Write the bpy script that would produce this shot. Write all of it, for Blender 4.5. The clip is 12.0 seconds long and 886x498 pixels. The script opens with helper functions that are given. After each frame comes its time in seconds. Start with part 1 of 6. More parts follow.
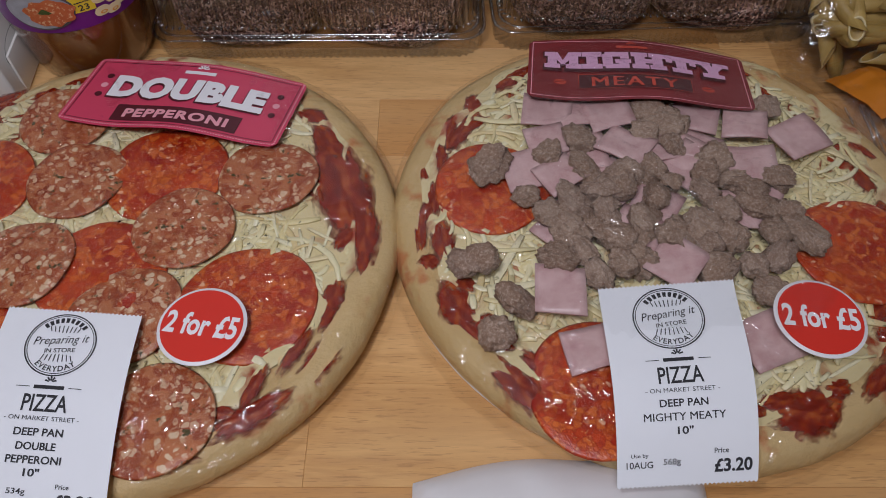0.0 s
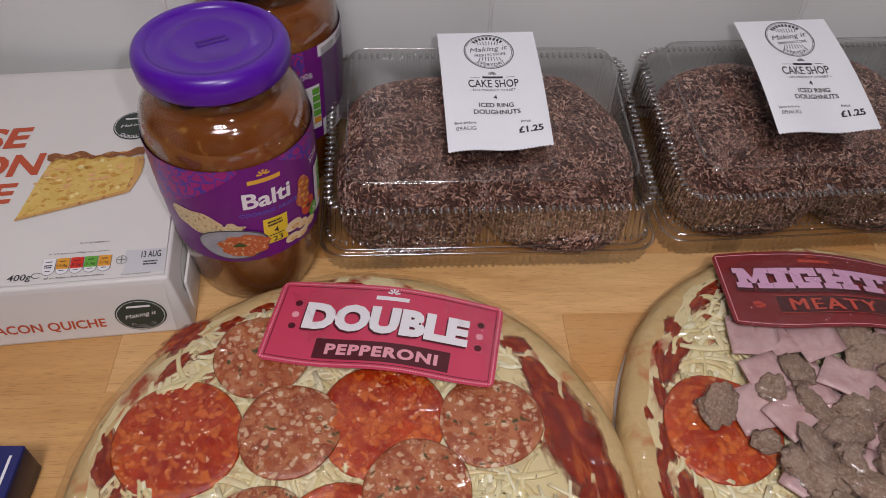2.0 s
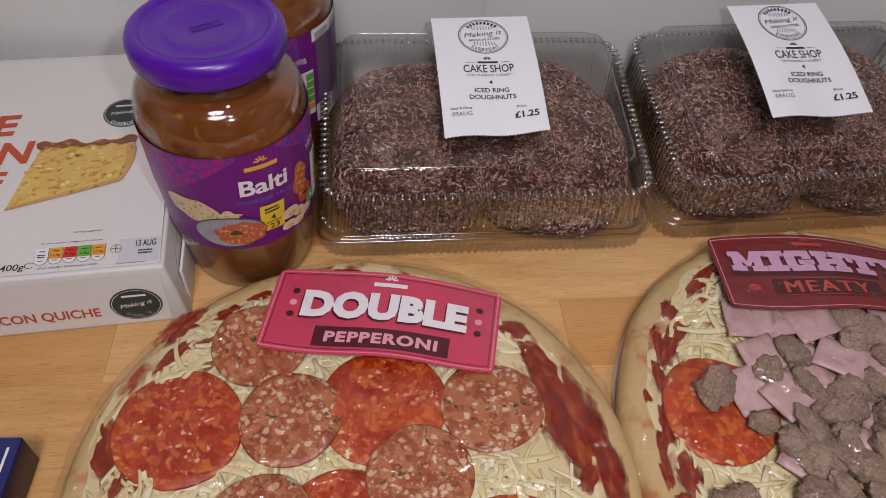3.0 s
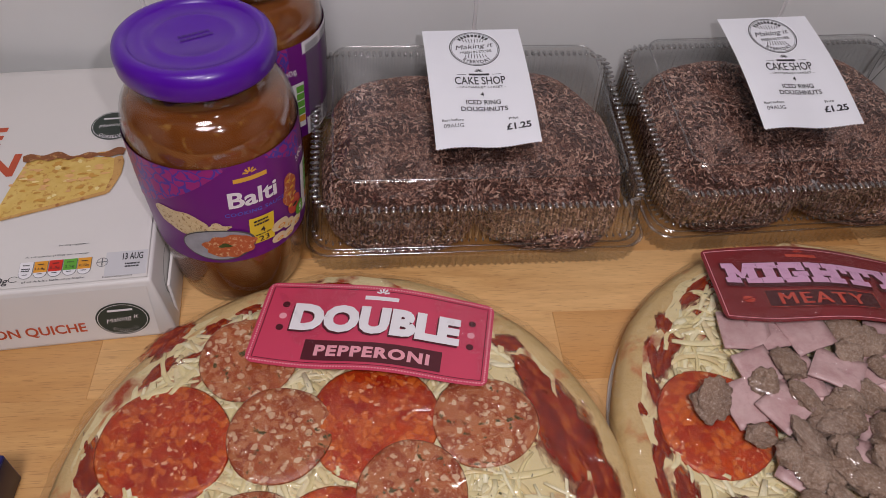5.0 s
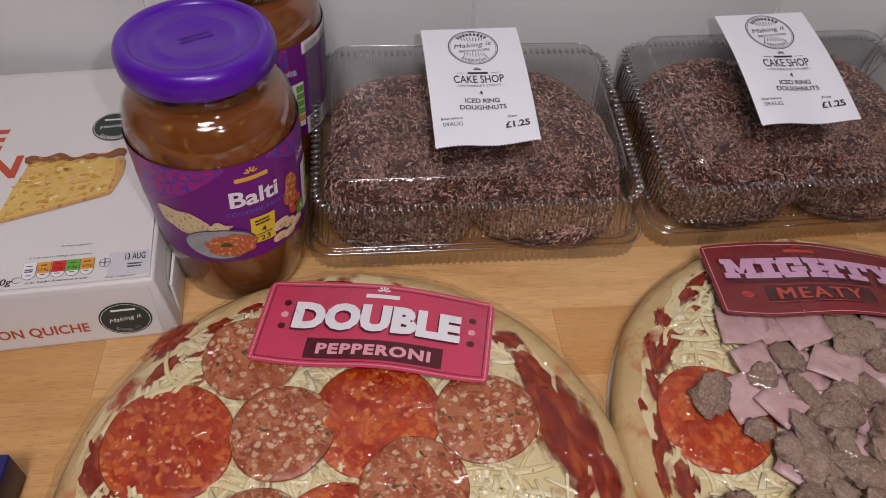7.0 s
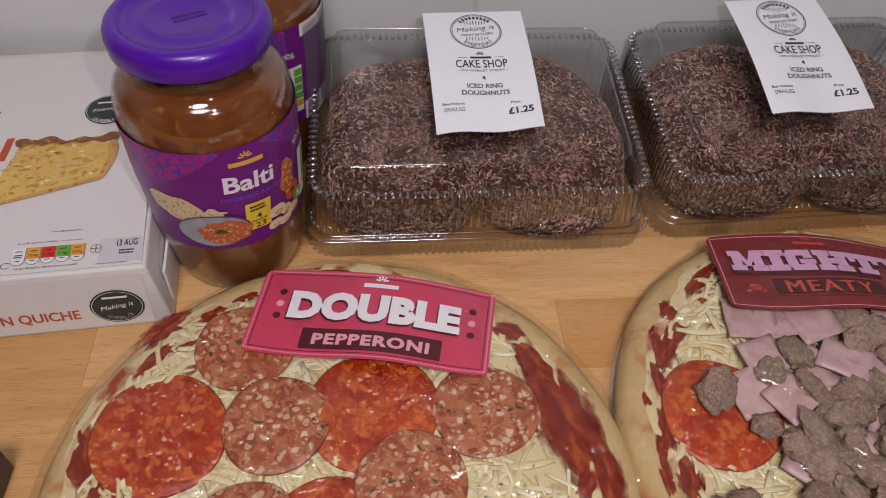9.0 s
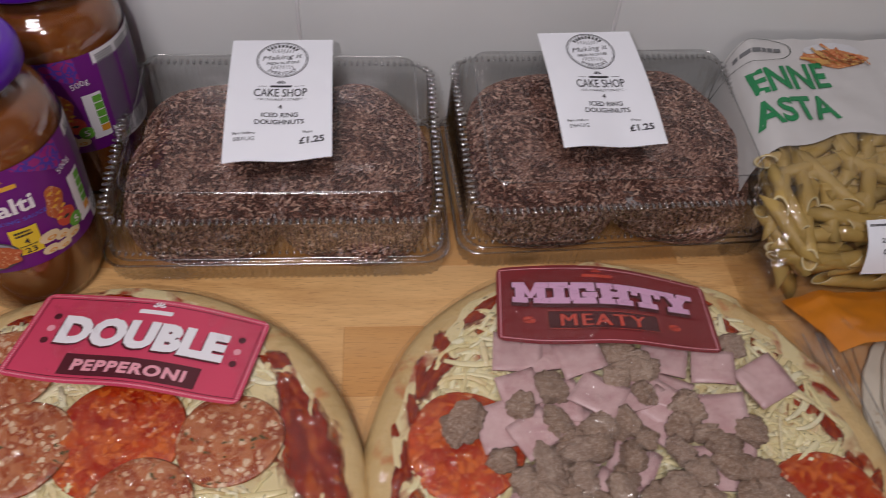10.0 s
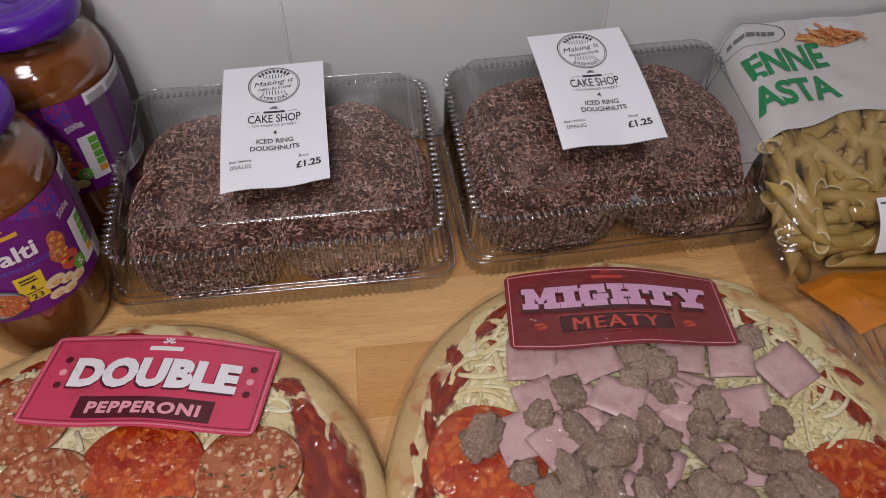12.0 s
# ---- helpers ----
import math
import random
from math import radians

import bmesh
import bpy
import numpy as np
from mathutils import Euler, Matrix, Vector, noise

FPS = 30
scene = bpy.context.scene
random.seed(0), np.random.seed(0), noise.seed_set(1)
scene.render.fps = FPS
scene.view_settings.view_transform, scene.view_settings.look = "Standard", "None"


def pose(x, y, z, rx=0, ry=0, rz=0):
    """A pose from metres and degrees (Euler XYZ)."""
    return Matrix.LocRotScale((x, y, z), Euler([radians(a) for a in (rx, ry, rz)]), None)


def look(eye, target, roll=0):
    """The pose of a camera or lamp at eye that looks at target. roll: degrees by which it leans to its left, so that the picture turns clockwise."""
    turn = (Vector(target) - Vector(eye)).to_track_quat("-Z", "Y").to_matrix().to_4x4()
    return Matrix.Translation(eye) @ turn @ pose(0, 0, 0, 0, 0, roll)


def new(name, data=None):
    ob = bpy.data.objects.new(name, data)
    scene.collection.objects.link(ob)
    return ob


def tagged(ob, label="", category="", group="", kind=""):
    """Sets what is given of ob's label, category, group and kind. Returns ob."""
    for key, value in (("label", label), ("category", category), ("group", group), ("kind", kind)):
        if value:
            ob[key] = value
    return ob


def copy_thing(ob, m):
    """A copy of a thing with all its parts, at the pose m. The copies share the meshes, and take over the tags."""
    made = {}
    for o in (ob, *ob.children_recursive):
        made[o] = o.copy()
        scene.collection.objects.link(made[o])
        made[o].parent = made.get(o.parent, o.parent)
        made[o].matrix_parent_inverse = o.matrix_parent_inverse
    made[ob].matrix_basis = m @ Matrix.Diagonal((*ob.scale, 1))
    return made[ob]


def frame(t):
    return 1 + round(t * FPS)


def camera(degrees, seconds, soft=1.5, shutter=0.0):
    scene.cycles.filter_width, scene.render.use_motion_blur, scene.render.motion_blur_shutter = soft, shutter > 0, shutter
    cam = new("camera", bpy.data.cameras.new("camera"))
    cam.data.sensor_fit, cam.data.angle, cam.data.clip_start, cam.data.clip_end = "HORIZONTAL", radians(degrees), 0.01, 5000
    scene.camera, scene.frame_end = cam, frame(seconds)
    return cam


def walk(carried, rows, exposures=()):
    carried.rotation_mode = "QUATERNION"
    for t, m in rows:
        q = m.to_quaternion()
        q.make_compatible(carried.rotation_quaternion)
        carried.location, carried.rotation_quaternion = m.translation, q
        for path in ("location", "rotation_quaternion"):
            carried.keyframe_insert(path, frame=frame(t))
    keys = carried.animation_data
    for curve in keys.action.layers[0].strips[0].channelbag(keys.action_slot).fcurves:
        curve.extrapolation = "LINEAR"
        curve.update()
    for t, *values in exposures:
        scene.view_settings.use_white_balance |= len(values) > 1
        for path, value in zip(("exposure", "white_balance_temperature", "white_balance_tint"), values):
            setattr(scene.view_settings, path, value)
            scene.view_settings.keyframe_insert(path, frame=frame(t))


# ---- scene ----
cam = camera(62.5, 12.0, soft=0.65, shutter=0.35)
METRES, EYE, TILT, LEAN, TURN = 0.385, 0.289, -54.1, 0.0, 0.0
ROWS = [
    (0.0, 0.0, 0.0, 0.0, -0.0, 0.0, -0.0),
    (0.1, -0.0046, 0.0003, 0.0033, 0.004, -0.012, 0.001),
    (0.2, -0.0158, 0.0011, 0.0113, 0.0136, -0.0408, 0.0034),
    (0.3, -0.0297, 0.0021, 0.0213, 0.0256, -0.0768, 0.0064),
    (0.4, -0.0575, 0.004, 0.0412, 0.0496, -0.1488, 0.0124),
    (0.5, -0.0928, 0.0065, 0.0665, 0.08, -0.24, 0.02),
    (0.6, -0.1286, -0.0023, 0.0879, 0.146, 1.1394, 0.0728),
    (0.7, -0.171, -0.0128, 0.1132, 0.224, 2.7696, 0.1352),
    (0.8, -0.215, -0.0237, 0.1394, 0.305, 4.4625, 0.2),
    (0.9, -0.2427, -0.0305, 0.1559, 0.356, 5.5284, 0.2408),
    (1.0, -0.2557, -0.0337, 0.1637, 0.38, 6.03, 0.26),
    (1.1, -0.2962, -0.0077, 0.1843, -0.632, 6.2005, 0.513),
    (1.2, -0.3161, 0.0051, 0.1944, -1.1288, 6.2842, 0.6372),
    (1.5, -0.3294, 0.0136, 0.2011, -1.46, 6.34, 0.72),
    (2.0, -0.3276, 0.0266, 0.2033, -3.2, 6.32, 1.11),
    (2.5, -0.3363, 0.0322, 0.2001, -3.93, 5.45, 1.5),
    (3.0, -0.3464, 0.0302, 0.2016, -4.41, 5.33, 1.75),
    (5.0, -0.3454, 0.0418, 0.1955, -5.01, 6.71, 2.01),
    (5.5, -0.3393, 0.0378, 0.1927, -5.03, 6.64, 2.23),
    (6.0, -0.3445, 0.0432, 0.1905, -4.99, 6.57, 2.35),
    (6.5, -0.344, 0.0352, 0.1944, -4.97, 6.58, 2.42),
    (8.5, -0.3552, 0.0466, 0.1908, -4.86, 6.13, 2.42),
    (9.0, -0.3413, 0.0607, 0.1954, -4.85, 5.8, 1.92),
    (9.5, -0.2179, 0.0478, 0.2118, -4.82, 5.56, 1.22),
    (10.0, -0.04, 0.0157, 0.2257, -4.8, 5.86, 0.82),
    (10.5, 0.0385, 0.0174, 0.2427, -4.26, 6.01, 0.23),
    (11.0, 0.0298, 0.0285, 0.2448, -3.31, 6.09, 0.13),
    (11.5, -0.0083, 0.0215, 0.2417, -2.57, 6.28, 2.46),
    (12.0, -0.0287, 0.0227, 0.2345, -3.33, 6.48, 5.25),
]
walk(cam, [(t, pose(0, 0, EYE, TILT, LEAN, TURN) @ pose(METRES * x, METRES * y, METRES * z, 90 + pitch, roll, yaw)) for t, x, y, z, yaw, pitch, roll in ROWS],
     ((0.0, -0.32, 6080, 11), (0.5, -0.32, 6080, 11), (1.0, -0.15, 6200, 12), (1.6, 0.0, 6480, 13), (3.0, 0.0, 6600, 16), (9.0, 0.0, 6650, 17), (10.5, 0.0, 6550, 14), (12.0, 0.0, 6550, 14)))

# ---- world, lamps, exposure ----
world = bpy.data.worlds.new("room_air")
scene.world = world
world.use_nodes = True
world.node_tree.nodes["Background"].inputs[0].default_value = (0.9, 0.95, 1.0, 1)
world.node_tree.nodes["Background"].inputs[1].default_value = 0.07


def lamp(name, place, target, size, watts, colour):
    data = bpy.data.lights.new(name, "AREA")
    data.shape, data.size, data.energy, data.color = "DISK", size, watts, colour
    ob = new(name, data)
    ob.matrix_world = look(place, target)
    return ob


KEY_W, ROOM_W = 0.50, 12.4
lamp("camera_torch", (-0.078, 0.038, 0.385), (-0.035, 0.41, 0.03), 0.012, KEY_W, (0.99, 0.955, 1.0))
lamp("ceiling_lamp", (-0.22, -0.50, 1.42), (0.0, 0.2, 0.0), 0.5, ROOM_W, (0.99, 0.95, 0.99))


# ---- materials ----
class Mat:
    """A small node chain around one Principled shader."""

    def __init__(self, name, rough=0.5, metal=0.0, **inputs):
        self.m = bpy.data.materials.new(name)
        self.m.use_nodes = True
        self.t = self.m.node_tree
        self.b = self.t.nodes["Principled BSDF"]
        self.b.inputs["Roughness"].default_value = rough
        self.b.inputs["Metallic"].default_value = metal
        for k, v in inputs.items():
            self.b.inputs[k.replace("_", " ")].default_value = v
        self.co = self.n("ShaderNodeTexCoord").outputs["Object"]

    def n(self, kind, **vals):
        node = self.t.nodes.new(kind)
        for k, v in vals.items():
            if k in node.inputs:
                node.inputs[k].default_value = v
        return node

    def link(self, a, b):
        self.t.links.new(a, b)

    def shifted(self):
        """Object coordinates moved by the object's own random number."""
        info = self.n("ShaderNodeObjectInfo")
        mul = self.n("ShaderNodeMath")
        mul.operation = "MULTIPLY"
        self.link(info.outputs["Random"], mul.inputs[0])
        mul.inputs[1].default_value = 7.3
        add = self.n("ShaderNodeVectorMath")
        self.link(self.co, add.inputs[0])
        self.link(mul.outputs[0], add.inputs[1])
        self.co = add.outputs[0]
        return self

    def scaled(self, sx, sy, sz):
        mp = self.n("ShaderNodeMapping")
        mp.inputs["Scale"].default_value = (sx, sy, sz)
        self.link(self.co, mp.inputs["Vector"])
        return mp.outputs[0]

    def noise(self, scale, detail=3.0, co=None, rough=0.55, warp=0.0):
        node = self.n("ShaderNodeTexNoise")
        node.inputs["Scale"].default_value, node.inputs["Detail"].default_value = scale, detail
        node.inputs["Roughness"].default_value, node.inputs["Distortion"].default_value = rough, warp
        self.link(co or self.co, node.inputs["Vector"])
        return node.outputs["Fac"]

    def voronoi(self, scale, co=None, feature="F1", rand=1.0):
        node = self.n("ShaderNodeTexVoronoi")
        node.feature = feature
        node.inputs["Scale"].default_value = scale
        node.inputs["Randomness"].default_value = rand
        self.link(co or self.co, node.inputs["Vector"])
        return node

    def warped(self, scale, amount):
        node = self.n("ShaderNodeTexNoise")
        node.inputs["Scale"].default_value = scale
        self.link(self.co, node.inputs["Vector"])
        add = self.n("ShaderNodeVectorMath")
        add.operation = "MULTIPLY_ADD"
        self.link(node.outputs["Color"], add.inputs[0])
        add.inputs[1].default_value = (amount,) * 3
        self.link(self.co, add.inputs[2])
        return add.outputs[0]

    def ramp(self, fac, *stops):
        node = self.n("ShaderNodeValToRGB")
        e = node.color_ramp.elements
        while len(e) < len(stops):
            e.new(0.5)
        for el, (p, c) in zip(e, stops):
            el.position = p
            el.color = (*c, 1) if not isinstance(c, (int, float)) else (c, c, c, 1)
        self.link(fac, node.inputs[0])
        return node.outputs[0]

    def mix(self, fac, a, b, blend="MIX"):
        node = self.n("ShaderNodeMix")
        node.data_type, node.blend_type = "RGBA", blend
        for v, slot in ((fac, node.inputs[0]), (a, node.inputs[6]), (b, node.inputs[7])):
            if isinstance(v, (int, float)):
                slot.default_value = v
            elif isinstance(v, tuple):
                slot.default_value = (*v, 1)
            else:
                self.link(v, slot)
        return node.outputs[2]

    def colour(self, c):
        if isinstance(c, tuple):
            self.b.inputs["Base Color"].default_value = (*c, 1)
        else:
            self.link(c, self.b.inputs["Base Color"])
        return self

    def rough(self, socket):
        self.link(socket, self.b.inputs["Roughness"])
        return self

    def bump(self, height, strength=0.3, dist=0.001):
        node = self.n("ShaderNodeBump")
        node.inputs["Strength"].default_value, node.inputs["Distance"].default_value = strength, dist
        self.link(height, node.inputs["Height"])
        self.link(node.outputs[0], self.b.inputs["Normal"])
        self.bumped = node.outputs[0]
        return self


def film(name, tint, gloss, rough, bump_scale, bump_strength, stretch=(1, 1, 1), power_of=3.5, rise=4, depth=0.002, detail=3):
    """Thin clear plastic: mostly seen through, with a glossy skin."""
    k = Mat(name)
    t = k.t
    t.nodes.remove(k.b)
    clear = k.n("ShaderNodeBsdfTransparent")
    clear.inputs[0].default_value = (*tint, 1)
    shine = k.n("ShaderNodeBsdfGlossy")
    shine.inputs["Roughness"].default_value = rough
    fres = k.n("ShaderNodeLayerWeight")
    power = k.n("ShaderNodeMath")
    power.operation = "POWER"
    power.inputs[1].default_value = power_of
    k.link(fres.outputs["Facing"], power.inputs[0])
    amount = k.n("ShaderNodeMath")
    amount.operation = "MULTIPLY_ADD"
    amount.inputs[1].default_value, amount.inputs[2].default_value = gloss * rise, gloss
    k.link(power.outputs[0], amount.inputs[0])
    bump = k.n("ShaderNodeBump")
    bump.inputs["Strength"].default_value, bump.inputs["Distance"].default_value = bump_strength, depth
    k.link(k.noise(bump_scale, detail, k.scaled(*stretch), 0.6, 0.8), bump.inputs["Height"])
    k.link(bump.outputs[0], shine.inputs["Normal"])
    k.link(bump.outputs[0], fres.inputs["Normal"])
    mix = k.n("ShaderNodeMixShader")
    k.link(amount.outputs[0], mix.inputs[0])
    k.link(clear.outputs[0], mix.inputs[1])
    k.link(shine.outputs[0], mix.inputs[2])
    k.link(mix.outputs[0], t.nodes["Material Output"].inputs["Surface"])
    return k.m


def plain(name, c, rough=0.5, vary=0.12, scale=60, **kw):
    k = Mat(name, rough, **kw)
    dark = tuple(v * (1 - vary) for v in c)
    light = tuple(min(1, v * (1 + vary)) for v in c)
    k.colour(k.mix(k.noise(scale, 4), dark, light))
    return k.m


def make_wood():
    k = Mat("oiled_beech", 0.40)
    info = k.n("ShaderNodeObjectInfo").outputs["Random"]
    k.shifted()
    rings = k.noise(16, 5, k.scaled(0.55, 3.4, 1.0), 0.6, 1.6)
    grain = k.noise(75, 5, k.scaled(0.45, 4.2, 1.0), 0.65, 0.5)
    pore = k.noise(520, 2, k.scaled(0.22, 2.6, 1.0), 0.5)
    broad = k.noise(7, 3, k.scaled(0.6, 1.6, 1.0))
    tone = k.ramp(info, (0.0, (0.54, 0.255, 0.072)), (0.3, (0.72, 0.415, 0.150)), (0.65, (0.78, 0.480, 0.200)), (1.0, (0.64, 0.345, 0.110)))
    c = k.mix(k.ramp(rings, (0.40, 0.0), (0.62, 0.55)), tone, (0.52, 0.255, 0.078))
    c = k.mix(k.ramp(grain, (0.42, 0.0), (0.72, 0.5)), c, (0.46, 0.225, 0.075))
    c = k.mix(k.ramp(pore, (0.58, 0.0), (0.68, 0.55)), c, (0.34, 0.150, 0.048))
    c = k.mix(k.ramp(broad, (0.42, 0.0), (0.72, 0.45)), c, (0.80, 0.530, 0.255))
    k.colour(c).rough(k.ramp(grain, (0.3, 0.34), (0.7, 0.50)))
    k.bump(pore, 0.12, 0.0004)
    return k.m


def make_tile():
    k = Mat("white_glazed_tile", 0.12)
    k.colour(k.mix(k.noise(14, 3), (0.70, 0.715, 0.70), (0.78, 0.795, 0.78)))
    k.rough(k.ramp(k.noise(40, 3), (0.3, 0.10), (0.7, 0.2)))
    k.bump(k.noise(11, 2), 0.25, 0.002)
    return k.m


def make_pepperoni():
    """Cured sausage: orange-red mince in soft patches with pale fat flecks of many sizes."""
    k = Mat("pepperoni", 0.30)
    k.shifted()
    w = k.warped(190, 0.0065)
    base = k.mix(k.ramp(k.noise(55, 5, rough=0.7), (0.36, 0.0), (0.64, 1.0)), (0.33, 0.012, 0.003), (0.58, 0.066, 0.008))
    cells = k.voronoi(270, w)
    c = k.mix(k.ramp(cells.outputs["Color"], (0.35, 0.0), (0.75, 0.75)), base, (0.70, 0.17, 0.025))
    c = k.mix(k.ramp(k.voronoi(270, w, "DISTANCE_TO_EDGE").outputs["Distance"], (0.02, 0.55), (0.14, 0.0)), c, (0.28, 0.012, 0.004))
    big = k.mix(1.0, k.ramp(k.voronoi(190, w).outputs["Distance"], (0.16, 1.0), (0.27, 0.0)), k.ramp(k.noise(85, 2), (0.46, 0.0), (0.56, 0.85)), "MULTIPLY")
    c = k.mix(big, c, (0.80, 0.46, 0.28))
    small = k.mix(1.0, k.ramp(k.voronoi(520, w).outputs["Distance"], (0.16, 1.0), (0.30, 0.0)), k.ramp(k.noise(130, 2), (0.44, 0.0), (0.58, 0.7)), "MULTIPLY")
    c = k.mix(small, c, (0.82, 0.40, 0.16))
    k.colour(c)
    k.bump(k.noise(330, 4, rough=0.7), 0.5, 0.0010)
    return k.m


def make_salami():
    """Coarse herb salami: pink-brown lean, many pale fat pieces, green flecks."""
    k = Mat("herb_salami", 0.36)
    k.shifted()
    w = k.warped(230, 0.0045)
    base = k.mix(k.ramp(k.noise(120, 5, rough=0.7), (0.34, 0.0), (0.66, 1.0)), (0.27, 0.045, 0.013), (0.44, 0.110, 0.036))
    cells = k.voronoi(250, w)
    c = k.mix(k.ramp(cells.outputs["Color"], (0.45, 0.0), (0.62, 0.75)), base, (0.52, 0.195, 0.080))
    tint = k.mix(cells.outputs["Color"], (0.60, 0.34, 0.19), (0.78, 0.62, 0.42))
    fat = k.mix(1.0, k.ramp(cells.outputs["Distance"], (0.34, 1.0), (0.44, 0.0)), k.ramp(k.noise(95, 3), (0.44, 0.0), (0.52, 0.92)), "MULTIPLY")
    c = k.mix(fat, c, tint)
    fine = k.mix(1.0, k.ramp(k.voronoi(560, w).outputs["Distance"], (0.22, 1.0), (0.36, 0.0)), k.ramp(k.noise(150, 2), (0.45, 0.0), (0.55, 0.8)), "MULTIPLY")
    c = k.mix(fine, c, (0.66, 0.40, 0.24))
    herb = k.mix(1.0, k.ramp(k.noise(300, 2), (0.60, 0.0), (0.66, 0.95)), k.ramp(k.noise(60, 2), (0.46, 0.0), (0.54, 1.0)), "MULTIPLY")
    k.colour(k.mix(herb, c, (0.07, 0.065, 0.018)))
    k.bump(k.noise(330, 4, rough=0.7), 0.5, 0.0010)
    return k.m


def make_dough():
    k = Mat("part_baked_dough", 0.55, Subsurface_Weight=0.0)
    c = k.mix(k.noise(25, 4), (0.52, 0.34, 0.130), (0.70, 0.52, 0.255))
    c = k.mix(k.ramp(k.noise(70, 4), (0.58, 0.0), (0.75, 0.5)), c, (0.52, 0.28, 0.09))
    c = k.mix(k.ramp(k.noise(34, 4, rough=0.65), (0.57, 0.0), (0.66, 0.7)), c, (0.50, 0.13, 0.035))
    k.colour(c)
    k.bump(k.noise(110, 5, rough=0.65), 0.8, 0.0022)
    return k.m


def make_sauce():
    k = Mat("cheesy_tomato_sauce", 0.28)
    c = k.mix(k.noise(75, 4), (0.20, 0.014, 0.005), (0.44, 0.06, 0.012))
    # Melted cheese colour covers most of the sauce; red is left in spots.
    c = k.mix(k.ramp(k.noise(48, 4, warp=0.5), (0.33, 0.0), (0.46, 0.97)), c, (0.74, 0.63, 0.34))
    c = k.mix(k.ramp(k.noise(400, 2), (0.68, 0.0), (0.74, 0.6)), c, (0.07, 0.02, 0.01))
    k.colour(c)
    k.bump(k.noise(160, 4), 0.5, 0.001)
    return k.m


def make_bare_sauce():
    k = Mat("bare_tomato_sauce", 0.2)
    c = k.mix(k.ramp(k.noise(2.2, 5, rough=0.7), (0.35, 0.0), (0.65, 1.0)), (0.12, 0.004, 0.001), (0.36, 0.028, 0.005))
    c = k.mix(k.ramp(k.noise(2.6, 5, rough=0.65), (0.52, 0.0), (0.68, 0.75)), c, (0.58, 0.17, 0.025))
    k.colour(c)
    far = k.n("ShaderNodeVectorMath")
    far.operation = "LENGTH"
    k.link(k.co, far.inputs[0])
    edge = k.n("ShaderNodeMath")
    edge.operation = "MULTIPLY_ADD"
    k.link(k.noise(3.2, 5, rough=0.7), edge.inputs[0])
    edge.inputs[1].default_value = 1.5
    k.link(far.outputs["Value"], edge.inputs[2])
    thin = k.n("ShaderNodeMapRange")
    k.link(edge.outputs[0], thin.inputs["Value"])
    for socket, value in (("From Min", 1.32), ("From Max", 1.72), ("To Min", 0.97), ("To Max", 0.0)):
        thin.inputs[socket].default_value = value
    k.link(thin.outputs["Result"], k.b.inputs["Alpha"])
    k.bump(k.noise(40, 4), 0.3, 0.001)
    return k.m


def make_cheese():
    k = Mat("grated_cheese", 0.38)
    g = k.n("ShaderNodeNewGeometry").outputs["Random Per Island"]
    c = k.ramp(g, (0.0, (0.76, 0.65, 0.33)), (0.5, (0.82, 0.74, 0.43)), (0.85, (0.86, 0.81, 0.55)), (1.0, (0.74, 0.58, 0.27)))
    c = k.mix(k.ramp(k.noise(55, 4), (0.58, 0.0), (0.70, 0.5)), c, (0.72, 0.36, 0.14))
    c = k.mix(k.ramp(k.noise(420, 3, rough=0.7), (0.60, 0.0), (0.74, 0.35)), c, (0.62, 0.46, 0.20))
    herb = k.mix(1.0, k.ramp(k.noise(560, 2), (0.66, 0.0), (0.70, 0.9)), k.ramp(k.noise(28, 2), (0.45, 0.0), (0.55, 1.0)), "MULTIPLY")
    k.colour(k.mix(herb, c, (0.07, 0.065, 0.02)))
    k.bump(k.noise(420, 3), 0.3, 0.0006)
    return k.m


def make_meat():
    k = Mat("cooked_minced_beef", 0.34)
    info = k.n("ShaderNodeObjectInfo").outputs["Random"]
    k.shifted()
    tone = k.ramp(info, (0.0, (0.29, 0.180, 0.120)), (0.4, (0.40, 0.265, 0.185)), (0.75, (0.48, 0.340, 0.250)), (1.0, (0.37, 0.250, 0.190)))
    c = k.mix(k.ramp(k.noise(150, 5, rough=0.75), (0.38, 0.0), (0.62, 0.75)), tone, (0.26, 0.150, 0.095))
    c = k.mix(k.ramp(k.noise(800, 4, rough=0.85), (0.48, 0.0), (0.64, 0.8)), c, (0.72, 0.57, 0.46))
    c = k.mix(k.ramp(k.noise(330, 4, rough=0.8), (0.56, 0.0), (0.68, 0.6)), c, (0.20, 0.110, 0.068))
    k.colour(c)
    k.bump(k.noise(600, 5, rough=0.8), 0.8, 0.0018)
    return k.m


def make_ham():
    k = Mat("cooked_ham", 0.38)
    k.shifted()
    c = k.mix(k.ramp(k.noise(95, 5, rough=0.7), (0.32, 0.0), (0.68, 1.0)), (0.50, 0.285, 0.28), (0.68, 0.475, 0.46))
    c = k.mix(k.ramp(k.noise(260, 3), (0.62, 0.0), (0.72, 0.5)), c, (0.68, 0.50, 0.47))
    k.colour(c)
    k.bump(k.noise(300, 3), 0.25, 0.0006)
    return k.m


def make_icing():
    k = Mat("chocolate_icing", 0.35)
    k.colour(k.mix(k.noise(120, 4), (0.040, 0.017, 0.012), (0.085, 0.038, 0.028)))
    k.bump(k.noise(200, 3), 0.4, 0.001)
    return k.m


